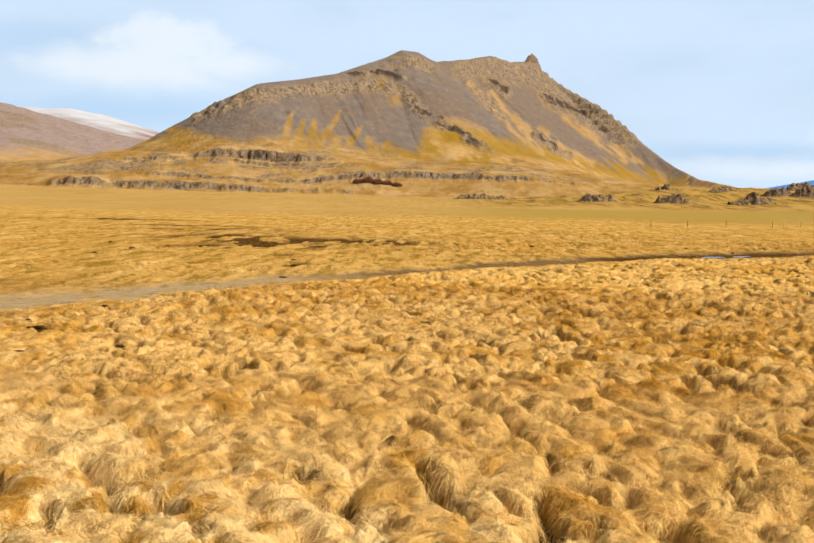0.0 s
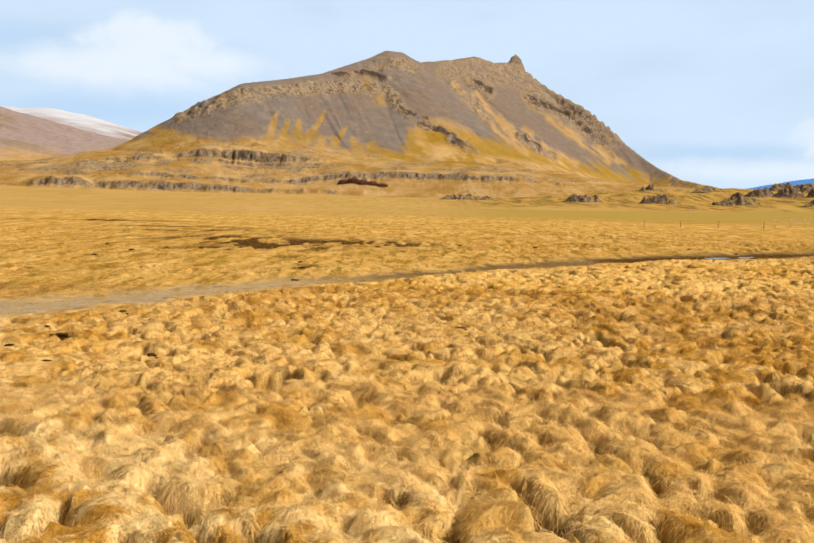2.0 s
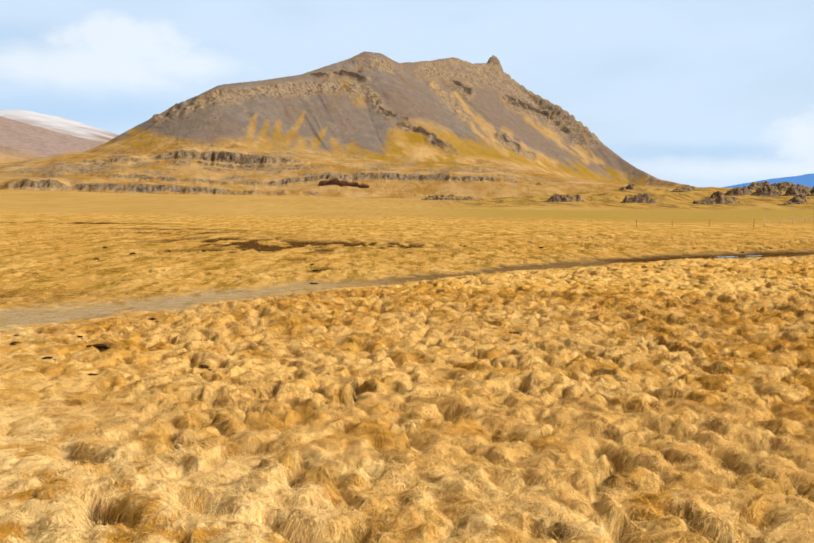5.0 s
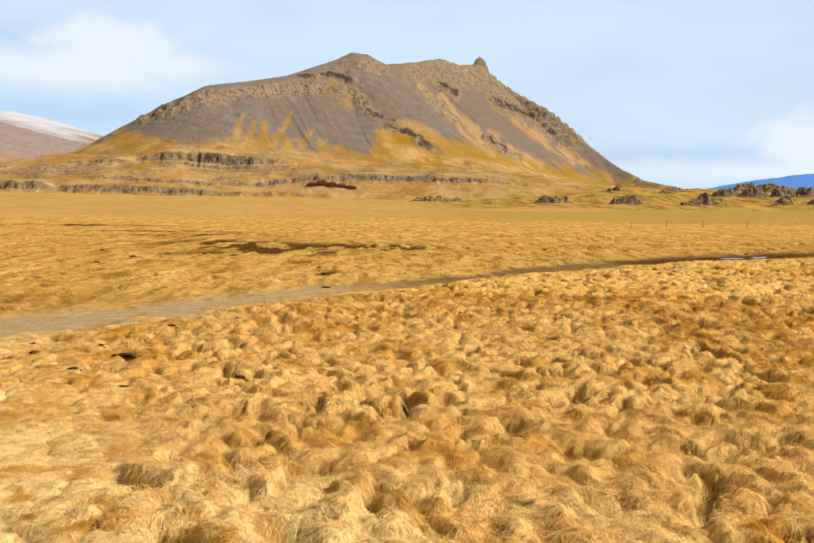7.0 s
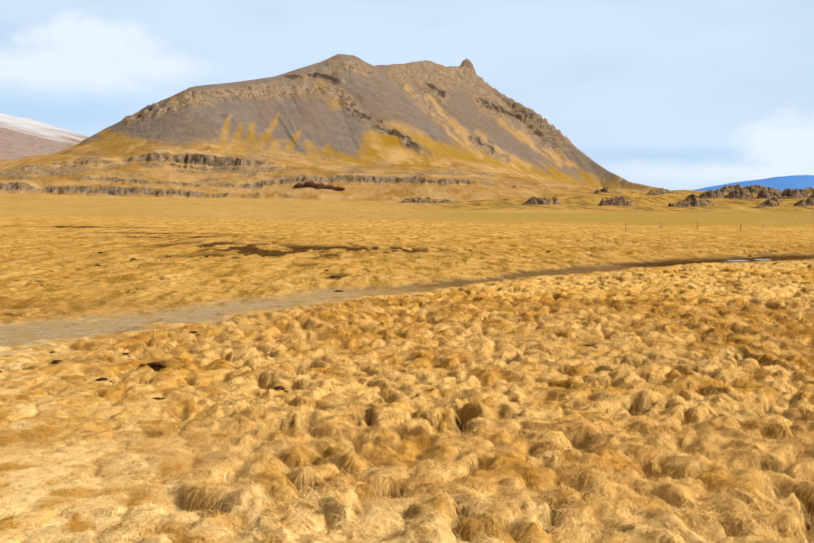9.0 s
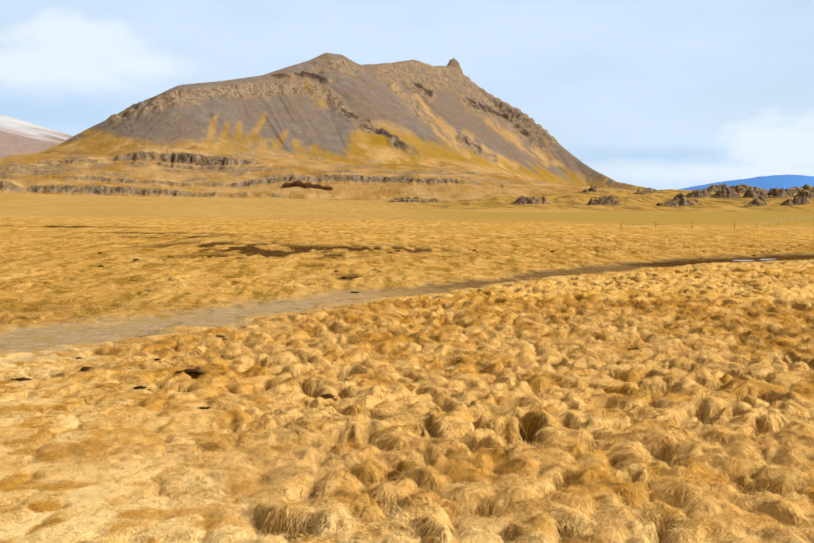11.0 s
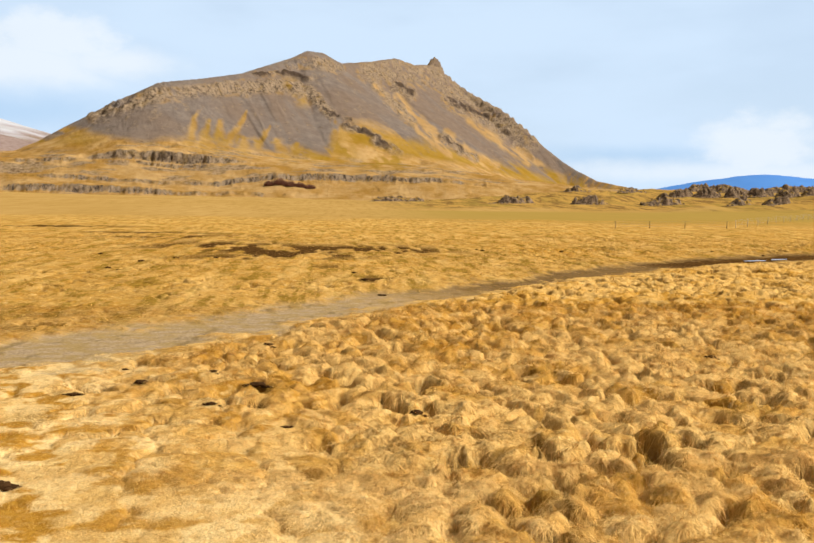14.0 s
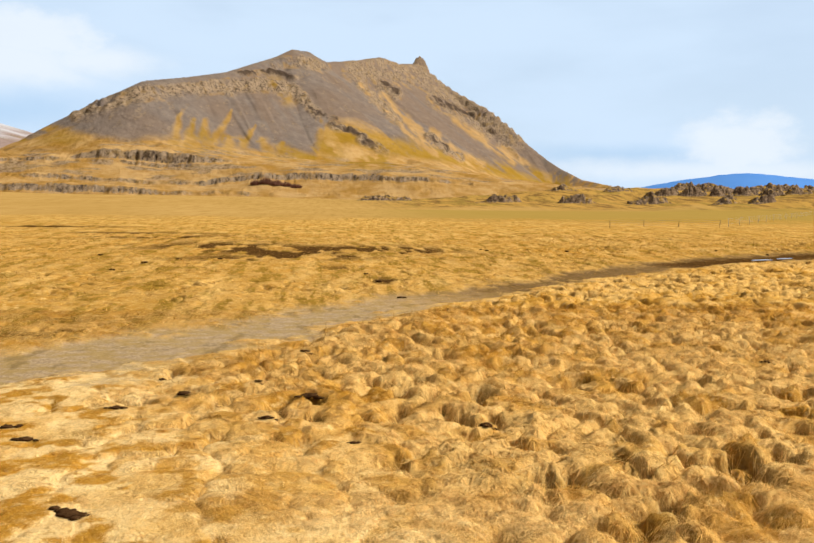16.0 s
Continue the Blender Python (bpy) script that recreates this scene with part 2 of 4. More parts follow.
def ground_height(x, y):
    track, mud_and_shade, green, amp = zones(x, y)
    t, rnd = tussocks(x, y)
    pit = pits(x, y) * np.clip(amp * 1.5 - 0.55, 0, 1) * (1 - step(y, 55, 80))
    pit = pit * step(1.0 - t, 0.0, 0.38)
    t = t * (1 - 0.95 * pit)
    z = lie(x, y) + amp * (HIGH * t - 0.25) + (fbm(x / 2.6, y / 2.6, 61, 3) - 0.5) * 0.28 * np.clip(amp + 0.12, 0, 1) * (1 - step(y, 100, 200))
    # low places and pits take the dark ground colour, which deepens their shade
    mud_and_shade = np.maximum(mud_and_shade, step(0.48 - t, 0.0, 0.18) * step(fbm(x / 1.9, y / 1.9, 65, 3), 0.28, 0.42) * np.clip(amp * 1.4 - 0.3, 0, 1) * 0.9)
    mud_and_shade = np.maximum(mud_and_shade, pit)
    z = z - 0.26 * pit - 0.10 * track - 0.05 * mud_and_shade
    return z, t, rnd, track, mud_and_shade, green, amp


# ---- materials ----
def grass_colour(n, rnd, ochre, pale):
    c = n.mix(n.ramp(rnd, 0.0, 1.0), (0.67, 0.385, 0.088), (0.56, 0.315, 0.070))
    c = n.mix(n.math("MULTIPLY", ochre, 0.8), c, (0.45, 0.212, 0.018))
    c = n.mix(n.ramp(n.noise(0.55, 6, 0.7), 0.50, 0.68, 0.0, 0.35), c, (0.40, 0.22, 0.032))
    c = n.mix(n.math("MULTIPLY", pale, 0.85), c, (0.88, 0.665, 0.32))
    c = n.mix(n.math("MULTIPLY", n.ramp(rnd, 0.5, 1.0), 0.12), c, (0.38, 0.22, 0.065))
    # matted clumps: small gap shadows painted as darker wisps, between bleached ones
    c = n.mix(n.ramp(n.noise(7.5, 5, 0.7, stretch=(1.0, 0.8, 0.6)), 0.53, 0.67, 0.0, 0.52), c, (0.29, 0.135, 0.014))
    c = n.mix(n.ramp(n.noise(5.0, 5, 0.7, stretch=(0.7, 1.2, 0.6)), 0.54, 0.68, 0.0, 0.5), c, (0.88, 0.67, 0.31))
    return c


m_ground, n = material("tussock_ground")
track_, mud_and_shade_, green_ = n.attr("mask_a")
rnd_, ochre_, pale_ = n.attr("mask_b")
straw = grass_colour(n, rnd_, ochre_, pale_)
fine = n.noise(30.0, 6, 0.7, stretch=(1.0, 1.6, 0.5))
mid = n.noise(4.0, 5, 0.65)
straw = n.mix(n.ramp(fine, 0.42, 0.7, 0.0, 0.5), straw, (0.28, 0.13, 0.022))
straw = n.mix(n.ramp(mid, 0.5, 0.72, 0.0, 0.35), straw, (0.60, 0.40, 0.17))
straw = n.mix(n.ramp(n.noise(1.1, 7, 0.75, stretch=(1.0, 0.55, 1.0)), 0.52, 0.64, 0.0, 0.6), straw, (0.25, 0.13, 0.025))
meadow = n.mix(n.ramp(n.noise(0.03, 7, 0.65, stretch=(1.0, 0.45, 1.0)), 0.32, 0.68), (0.37, 0.225, 0.064), (0.44, 0.275, 0.09))
meadow = n.mix(n.ramp(n.noise(0.5, 6, 0.7, stretch=(1.0, 0.1, 1.0)), 0.45, 0.65, 0.0, 0.5), meadow, (0.27, 0.155, 0.036))
meadow = n.mix(ochre_, meadow, n.mix(n.noise(0.09, 5, 0.6), (0.29, 0.195, 0.042), (0.35, 0.228, 0.058)))
straw = n.mix(n.math("MULTIPLY", rnd_, n.ramp(n.noise(0.07, 7, 0.7), 0.42, 0.62, 0.0, 0.28)), straw, (0.25, 0.14, 0.03))
speck = n.ramp(n.noise(1.3, 6, 0.72, stretch=(0.9, 0.20, 1.0)), 0.49, 0.58)
straw = n.mix(n.math("MULTIPLY", n.math("MULTIPLY", rnd_, rnd_), n.math("MULTIPLY", speck, 0.9)), straw, (0.24, 0.138, 0.020))
straw = n.mix(n.math("MULTIPLY", rnd_, n.ramp(n.noise(0.6, 6, 0.68, stretch=(1.0, 0.28, 1.0)), 0.50, 0.64, 0.0, 0.42)), straw, (0.72, 0.47, 0.16))
heath = n.mix(n.ramp(n.noise(0.22, 7, 0.72, stretch=(1.0, 0.12, 1.0)), 0.44, 0.58), (0.40, 0.235, 0.055), (0.13, 0.072, 0.024))
heath = n.mix(n.ramp(n.noise(0.06, 6, 0.65, stretch=(1.0, 0.2, 1.0)), 0.48, 0.62, 0.0, 0.6), heath, (0.26, 0.18, 0.035))
meadow = n.mix(n.math("MULTIPLY", pale_, 0.85), meadow, heath)
c = n.mix(green_, straw, meadow)
gravel = n.mix(n.ramp(n.noise(14.0, 5, 0.7), 0.35, 0.65), (0.27, 0.19, 0.11), (0.44, 0.325, 0.205))
gravel = n.mix(n.ramp(n.noise(2.2, 6, 0.7, stretch=(0.7, 1.3, 1.0)), 0.42, 0.58, 0.0, 0.65), gravel, (0.32, 0.21, 0.06))
gravel = n.mix(n.ramp(n.noise(1.6, 6, 0.7, stretch=(1.0, 0.5, 1.0)), 0.52, 0.64, 0.0, 0.7), gravel, (0.17, 0.115, 0.05))
c = n.mix(track_, c, gravel)
# colour of the churned ground, and of the painted shade in the gaps
soil_and_shade = n.mix(n.ramp(n.noise(6.0, 5, 0.7), 0.38, 0.62), (0.034, 0.015, 0.006), (0.125, 0.062, 0.016))
c = n.mix(mud_and_shade_, c, soil_and_shade)
n.surface(c, 0.95, n.bump(n.noise(30.0, 5, 0.7), 0.8, 0.04), 0.0, tone=0.90)

m_blade, n = material("straw_blades")
rnd_, ochre_, pale_ = n.attr("mask_b")
isl = n.add("ShaderNodeNewGeometry").outputs["Random Per Island"]
c = grass_colour(n, rnd_, ochre_, pale_)
c = n.mix(n.ramp(isl, 0.50, 1.0, 0.0, 0.38), c, (0.80, 0.55, 0.17))
c = n.mix(n.ramp(isl, 0.45, 0.0, 0.0, 0.32), c, (0.27, 0.115, 0.010))
n.surface(c, 0.85, None, 0.03, 0.30, tone=1.0)

def slope_material(name, dark, light, rust):
    """Scree with crags, grass, moss and old snow, shared out by the masks of the slope."""
    m, n = material(name)
    rock_, grass_, streak_ = n.attr("mask_a")
    moss_, red_, snow_ = n.attr("mask_b")
    scree = n.mix(n.ramp(n.noise(0.09, 6, 0.65), 0.3, 0.7), dark, light)
    scree = n.mix(n.ramp(n.noise(0.022, 5, 0.6), 0.4, 0.65, 0.0, 0.35), scree, light)
    scree = n.mix(n.math("MULTIPLY", red_, 0.45), scree, rust)
    turf = n.mix(n.ramp(n.noise(0.035, 7, 0.7), 0.36, 0.64), (0.37, 0.20, 0.045), (0.55, 0.35, 0.145))
    turf = n.mix(n.math("MULTIPLY", streak_, 0.6), turf, (0.44, 0.28, 0.12))
    turf = n.mix(n.math("MULTIPLY", moss_, 0.75), turf, (0.30, 0.175, 0.012))
    c = n.mix(grass_, scree, turf)
    stone = n.noise(0.35, 8, 0.75, stretch=(1.0, 1.0, 0.45))
    crag = n.mix(n.ramp(stone, 0.35, 0.60), (0.066, 0.046, 0.034), (0.38, 0.28, 0.185))
    crag = n.mix(n.ramp(n.noise(0.10, 6, 0.7), 0.52, 0.64, 0.0, 0.5), crag, (0.29, 0.18, 0.055))
    crag = n.mix(n.math("MULTIPLY", n.attr("mask_c")[0], 0.85), crag, (0.05, 0.034, 0.027))
    c = n.mix(rock_, c, crag)
    c = n.mix(snow_, c, (0.62, 0.65, 0.72))
    n.surface(c, 0.95, n.bump(n.noise(0.25, 8, 0.75), 0.8, 2.5), 0.0)
    return m


m_mountain = slope_material("mountain_scree", (0.165, 0.132, 0.112), (0.235, 0.190, 0.160), (0.215, 0.140, 0.088))
# the second one's mauve stands for distance haze, mixed into its scree colours
m_hill = slope_material("scree_in_haze", (0.25, 0.18, 0.16), (0.42, 0.335, 0.30), (0.27, 0.185, 0.16))

# the blue of distant haze is put into the hill's own colour
m_haze_blue, n = material("distant_hill")
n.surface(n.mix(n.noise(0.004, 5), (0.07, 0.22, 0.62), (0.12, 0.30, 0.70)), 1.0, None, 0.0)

m_rock, n = material("lava_rock")
c = n.mix(n.ramp(n.noise(0.8, 8, 0.7), 0.38, 0.62), (0.095, 0.066, 0.046), (0.34, 0.24, 0.155))
up = n.add("ShaderNodeSeparateXYZ", {0: n.add("ShaderNodeNewGeometry").outputs["Normal"]}).outputs[2]
c = n.mix(n.math("MULTIPLY", n.ramp(up, 0.45, 0.75), n.ramp(n.noise(0.4, 5), 0.46, 0.60)), c, (0.40, 0.24, 0.05))
n.surface(c, 0.95, n.bump(n.noise(1.5, 7, 0.7), 0.9, 0.5), 0.0)

m_dung, n = material("dark_clod")
n.surface(n.mix(n.noise(20.0, 4), (0.036, 0.018, 0.008), (0.10, 0.05, 0.02)), 0.9, n.bump(n.noise(40.0, 4), 0.8, 0.02), 0.0)

m_post, n = material("weathered_post")
n.surface(n.mix(n.noise(6.0, 5, stretch=(6, 6, 1)), (0.12, 0.085, 0.055), (0.24, 0.18, 0.12)), 0.9)
m_pale, n = material("pale_post")
n.surface(n.mix(n.noise(6.0, 5, stretch=(6, 6, 1)), (0.55, 0.45, 0.32), (0.72, 0.62, 0.48)), 0.85)
m_wire, n = material("galvanised_wire")
n.surface((0.45, 0.42, 0.38), 0.5, None, 0.5)
m_water, n = material("puddle_water")
n.surface((0.06, 0.05, 0.045), 0.04, n.bump(n.noise(3.0, 3), 0.08, 0.02), 0.5)
m_twig, n = material("bare_shrub")
n.surface(n.mix(n.noise(1.0, 4), (0.18, 0.08, 0.055), (0.30, 0.14, 0.09)), 0.9)


# ---- mesh helpers ----
def grid_mesh(name, X, Y, Z, mat, masks=None, smooth=True):
    """One mesh from a grid of rows and columns."""
    rows, cols = X.shape
    v = np.stack([X, Y, Z], -1).reshape(-1, 3)
    idx = np.arange(rows * cols).reshape(rows, cols)
    f = np.stack([idx[:-1, :-1], idx[:-1, 1:], idx[1:, 1:], idx[1:, :-1]], -1).reshape(-1, 4)
    return poly_mesh(name, v, f, mat, masks, smooth)


def poly_mesh(name, v, f, mat, masks=None, smooth=True):
    me = bpy.data.meshes.new(name)
    k = f.shape[1]
    me.vertices.add(len(v))
    me.vertices.foreach_set("co", np.ascontiguousarray(v, dtype=np.float32).ravel())
    me.loops.add(f.size)
    me.loops.foreach_set("vertex_index", np.ascontiguousarray(f, dtype=np.int32).ravel())
    me.polygons.add(len(f))
    me.polygons.foreach_set("loop_start", np.arange(0, f.size, k, dtype=np.int32))
    me.polygons.foreach_set("use_smooth", np.full(len(f), smooth))
    me.update(calc_edges=True)
    for key, rgb in (masks or {}).items():
        at = me.attributes.new(key, "FLOAT_COLOR", "POINT")
        col = np.ones((len(v), 4), np.float32)
        col[:, :3] = np.clip(np.stack([np.broadcast_to(c, X_.shape).ravel() for c, X_ in ((c, rgb[0]) for c in rgb)], -1), 0, 1)
        at.data.foreach_set("color", col.ravel())
    me.materials.append(mat)
    return new(name, me)


def part(name, bm, mat, parent=None, label="", smooth=False):
    me = bpy.data.meshes.new(name)
    bm.to_mesh(me)
    bm.free()
    me.materials.append(mat)
    for p in me.polygons:
        p.use_smooth = smooth
    ob = new(name, me)
    if parent:
        ob.parent = parent
    if label:
        tagged(ob, label)
    return ob


def grazed(x, y, rnd):
    """Where the grass is short and tawny: behind the track."""
    side = np.interp(x, [t[0] for t in TRACK], [t[1] for t in TRACK])
    return np.clip(0.25 * rnd + 0.15 * step(y - side, -16, -4) + step(y - side, -1.0, 2.5), 0, 1)


def tint(x, y, rnd):
    """Ochre and pale shares of the grass, in patches."""
    big = fbm(x / 6.0, y / 6.0, 71, 4)
    small = fbm(x / 0.7, y / 0.7, 75, 4)
    ochre = step(0.42 * big + 0.34 * small + 0.24 * rnd, 0.46, 0.70)
    pale = step(0.32 * (1 - big) + 0.46 * fbm(x / 0.8, y / 0.8, 79, 4) + 0.22 * (1 - rnd), 0.36, 0.58)
    side = np.interp(x, [t[0] for t in TRACK], [t[1] for t in TRACK])
    far = step(y - side, -2.5, 2.0)
    soft = np.maximum(1 - step(x + 1.8 * (y - 9), -7.0, 4.0), 1 - step(x + 0.35 * (y - 14), -12.5, -8.0)) * (1 - far)
    ochre = np.clip(ochre * (1 - 0.85 * soft) + 0.10 * (1 - soft), 0, 1)
    pale = pale * (0.46 + 0.54 * soft)
    blotch = step(fbm(x / 0.45, y / 0.32, 72, 3), 0.54, 0.66) * soft
    pale = np.clip((pale + 0.50 * soft) * (1 - 0.9 * blotch), 0, 1)
    ochre = np.maximum(ochre * (1 - 0.2 * step(y, 19, 27)), 0)
    ochre = np.clip(ochre + 0.40 * blotch / np.maximum(1 - 0.7 * soft, 0.3), 0, 3)
    back = far * (1 - 0.6 * step(y, 120, 200))
    lush = step(y + 0.15 * x, 128, 150) * (1 - step(y - 0.1 * x, 232, 262)) * step(x, -12, 30)
    d = np.hypot(x, y)
    heath = step(d + 60 * (big - 0.5), 270, 320) * step(x / np.maximum(d, 1.0), -0.02, 0.12)
    pale = pale * (1 - 0.7 * ochre) * (1 - 0.6 * far) * (1 - 0.4 * step(y, 20, 34))
    return np.where(y > 116, lush, np.maximum(ochre, (0.25 * small) * back)), np.where(y > 150, heath, pale)


# ---- ground: one sheet, fine where the camera passes ----
def left_edge(y):
    return np.minimum(0.43 - 0.62 * y, -9.58 - 0.43 * (y - 5.3)) - 1.5


def right_edge(y):
    return np.maximum(0.43 + 0.56 * y, -9.58 + 0.70 * (y - 5.3)) + 1.5


def growing(start, stop, ratio, first):
    out, d = [start], first
    while out[-1] < stop:
        out.append(min(stop, out[-1] + d))
        d *= ratio
    return out[1:]


ys = [-5000, -2000, -700, -200, -60, -30, -18] + list(np.arange(-12.0, 5.0, 0.2))
ys += list(np.arange(5.0, 20.0, 0.055)) + list(np.arange(20.0, 62.0, 0.13)) + list(np.arange(62.0, 100.0, 0.28)) + growing(100.0, 560.0, 1.015, 0.4) + growing(560.0, 5000.0, 1.2, 12.0)
ys = np.array(ys)
us = np.linspace(0, 1, 530)
yy = np.maximum(ys, 4.0)[:, None]
xl, xr = left_edge(yy), right_edge(yy)
core = xl + (xr - xl) * us[None, :]
outer = np.array(list(np.arange(0.3, 6.0, 0.3)) + [8, 12, 18, 28, 50, 150, 500, 1500, 4500.0])
X = np.concatenate([xl - outer[::-1][None, :], core, xr + outer[None, :]], 1)
Y = np.broadcast_to(ys[:, None], X.shape)
Z, t_, rnd, track, mud_and_shade, green, amp = ground_height(X, Y)
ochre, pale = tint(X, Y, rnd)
ground = grid_mesh("ground", X, Y, Z, m_ground, {"mask_a": (track, mud_and_shade, green), "mask_b": (grazed(X, Y, rnd), ochre, pale)})
tagged(ground, "tussocky winter-yellow pasture with a worn track across it", "ground", kind="structure")


# dung on the pasture: where it lies, and its reach
CLODS = [(-12.2, 19.2, 0.22), (-13.2, 18.5, 0.2), (-9.9, 18.5, 0.26), (-10.55, 17.35, 0.17), (-7.05, 16.85, 0.2), (-12.55, 14.0, 0.24), (-14.1, 16.8, 0.2), (-14.6, 17.45, 0.18), (-10.1, 22.8, 0.18), (0.1, 20.7, 0.18), (-13.4, 13.3, 0.12), (-9.2, 16.3, 0.1), (-12.9, 20.6, 0.12), (-10.9, 19.8, 0.11)]


# ---- grass: straw draped over the tussocks ----
def strew(name, count, y0, y1, length, width, seed, bent, label):
    rng = np.random.default_rng(seed)
    y = np.sqrt(rng.random(count) * (y1 ** 2 - y0 ** 2) + y0 ** 2) if y0 > 0 else rng.random(count) * y1
    x = left_edge(y) + rng.random(count) * (right_edge(y) - left_edge(y))
    z, t, rnd, track, mud_and_shade, green, amp = ground_height(x, y)
    keep = (rng.random(count) > track * 1.3) & (rng.random(count) > mud_and_shade * 0.9) & (rng.random(count) < 0.04 + 1.5 * t)
    for cx, cy, size in CLODS:
        keep &= np.hypot(x - cx, (y - cy) * 1.6) > size * 0.8
    x, y, z, t, rnd, amp = x[keep], y[keep], z[keep], t[keep], rnd[keep], amp[keep]
    k = len(x)
    e = 0.06
    gx = HIGH * amp * (tussocks(x + e, y)[0] - t) / e
    gy = HIGH * amp * (tussocks(x, y + e)[0] - t) / e
    ang = rng.random(k) * 6.2832
    flow = (fbm(x / 3.0, y / 3.0, 91, 2) - 0.5) * 3.0
    dx = -gx * 0.65 + 0.75 * np.cos(ang) + 0.60 * np.sin(flow) - 0.25
    dy = -gy * 0.65 + 0.75 * np.sin(ang) - 0.50 * np.cos(flow)
    L = np.hypot(dx, dy) + 1e-6
    dx, dy = dx / L, dy / L
    ln = length * (0.6 + 0.8 * rng.random(k)) * (0.45 + 0.55 * np.clip(amp * 1.3, 0, 1))
    w = width * (0.6 + 0.8 * rng.random(k))
    rise = (gx * dx + gy * dy)
    lift = 0.01 + 0.10 * rng.random(k) ** 3
    root = np.stack([x, y, z - 0.01], -1)
    mid = root + np.stack([dx, dy, np.clip(rise, -1.2, 1.0) + 0.16 + lift * 2], -1) * (0.5 * ln)[:, None]
    tip = root + np.stack([dx, dy, np.clip(rise * 1.25 - 0.15, -1.6, 0.8) + lift], -1) * ln[:, None]
    side = np.stack([-dy, dx, np.zeros(k)], -1) * w[:, None]
    if bent:
        v = np.stack([root, mid - side * 0.5, tip, mid + side * 0.5], 1).reshape(-1, 3)
        b = np.arange(k)[:, None] * 4
        f = np.concatenate([b + np.array([[0, 1, 3]]), b + np.array([[1, 2, 3]])], 0)
        r = 4
    else:
        v = np.stack([root + side * 0.5, root - side * 0.5, tip], 1).reshape(-1, 3)
        v[:, 2] += 0.015
        f = np.arange(3 * k).reshape(k, 3)
        r = 3
    ochre, pale = tint(x, y, rnd)
    ob = poly_mesh(name, v, f, m_blade, {"mask_b": (np.repeat(grazed(x, y, rnd), r), np.repeat(ochre, r), np.repeat(pale, r))}, True)
    nor = np.stack([-gx * 1.0 + 0.8 * (rng.random(k) - 0.5), -gy * 1.0 + 0.8 * (rng.random(k) - 0.5), np.ones(k)], -1)
    nor = nor / np.linalg.norm(nor, axis=1)[:, None]
    ob.data.normals_split_custom_set_from_vertices(np.repeat(nor, r, 0).astype(np.float32))
    return tagged(ob, label, "grass", kind="stuff")


strew("tussock_grass", 600000, 6.0, 14.5, 0.18, 0.0056, 1, True, "long dry straw-coloured grass draped over the near tussocks")
strew("tussock_grass", 480000, 14.0, 30.0, 0.22, 0.012, 2, False, "dry yellow grass on the tussocks towards the track")
strew("tussock_grass", 150000, 29.0, 80.0, 0.26, 0.034, 3, False, "short dry grass behind the track")


# ---- mountain and hills ----
def ridge(X, Y, pts, slope, cliff, spacing=5.0, seed=0, right=1.0):
    """The height of a mountain under a crest line, with the length along the crest and the distance from it. cliff: height of
    the crag below the crest. right: how much steeper the right flank is."""
    px, py, pz = (np.array(c, float) for c in zip(*pts))
    s = np.concatenate([[0], np.cumsum(np.hypot(np.diff(px), np.diff(py)))])
    t = np.arange(0, s[-1], spacing)
    cx, cy, cz = np.interp(t, s, px), np.interp(t, s, py), np.interp(t, s, pz)
    best, along, dist = np.full(X.shape, -1e9), np.zeros(X.shape), np.zeros(X.shape)
    for i in range(len(t)):
        high = cliff * (0.2 + 1.6 * float(fbm(t[i] / 40.0, 3.3, 101 + seed, 3)))
        start = 7 + 16 * float(fbm(t[i] / 25.0, 8.8, 104 + seed, 3))
        dx = X - cx[i]
        d = np.hypot(np.where(dx > 0, dx * right, dx), Y - cy[i])
        h = cz[i] - slope * d - high * step(d, start, start + 7)
        m = h > best
        best[m], along[m], dist[m] = h[m], t[i], d[m]
    return best, along, dist


def fan(angle0, angle1, cols, radii):
    a = np.radians(np.linspace(angle0, angle1, cols))[None, :]
    r = np.array(radii)[:, None]
    return -4.5 + r * np.tan(a), 2.5 + np.broadcast_to(r, (r.shape[0], a.shape[1]))


CREST = [(-300, 682, 34), (-271, 690, 46), (-253, 700, 64), (-225, 720, 84), (-181, 745, 112), (-148, 790, 123.5), (-118, 850, 139), (-95, 900, 157), (-71, 950, 175), (-54, 981, 190), (-35, 1020, 195), (-12, 1120, 200), (37, 1250, 227.5), (84, 1400, 261), (125, 1500, 267), (158, 1600, 287)]
CREST_RIGHT = [(158, 1600, 287), (185, 1640, 292), (200, 1640, 280), (210, 1635, 272), (223, 1600, 250), (254, 1540, 219), (289, 1450, 181), (315, 1390, 145), (334, 1340, 112), (358, 1300, 84), (379, 1250, 60), (401, 1200, 40), (427, 1150, 30), (462, 1120, 17)]
SPUR = [(-54, 981, 189), (-52.6, 914, 150), (-32, 890, 113), (10, 860, 82), (49, 820, 57), (80, 790, 43), (108, 760, 32)]
HORN = [(172, 1640, 296), (180, 1648, 311), (188, 1654, 317), (194, 1656, 315), (203, 1650, 293)]

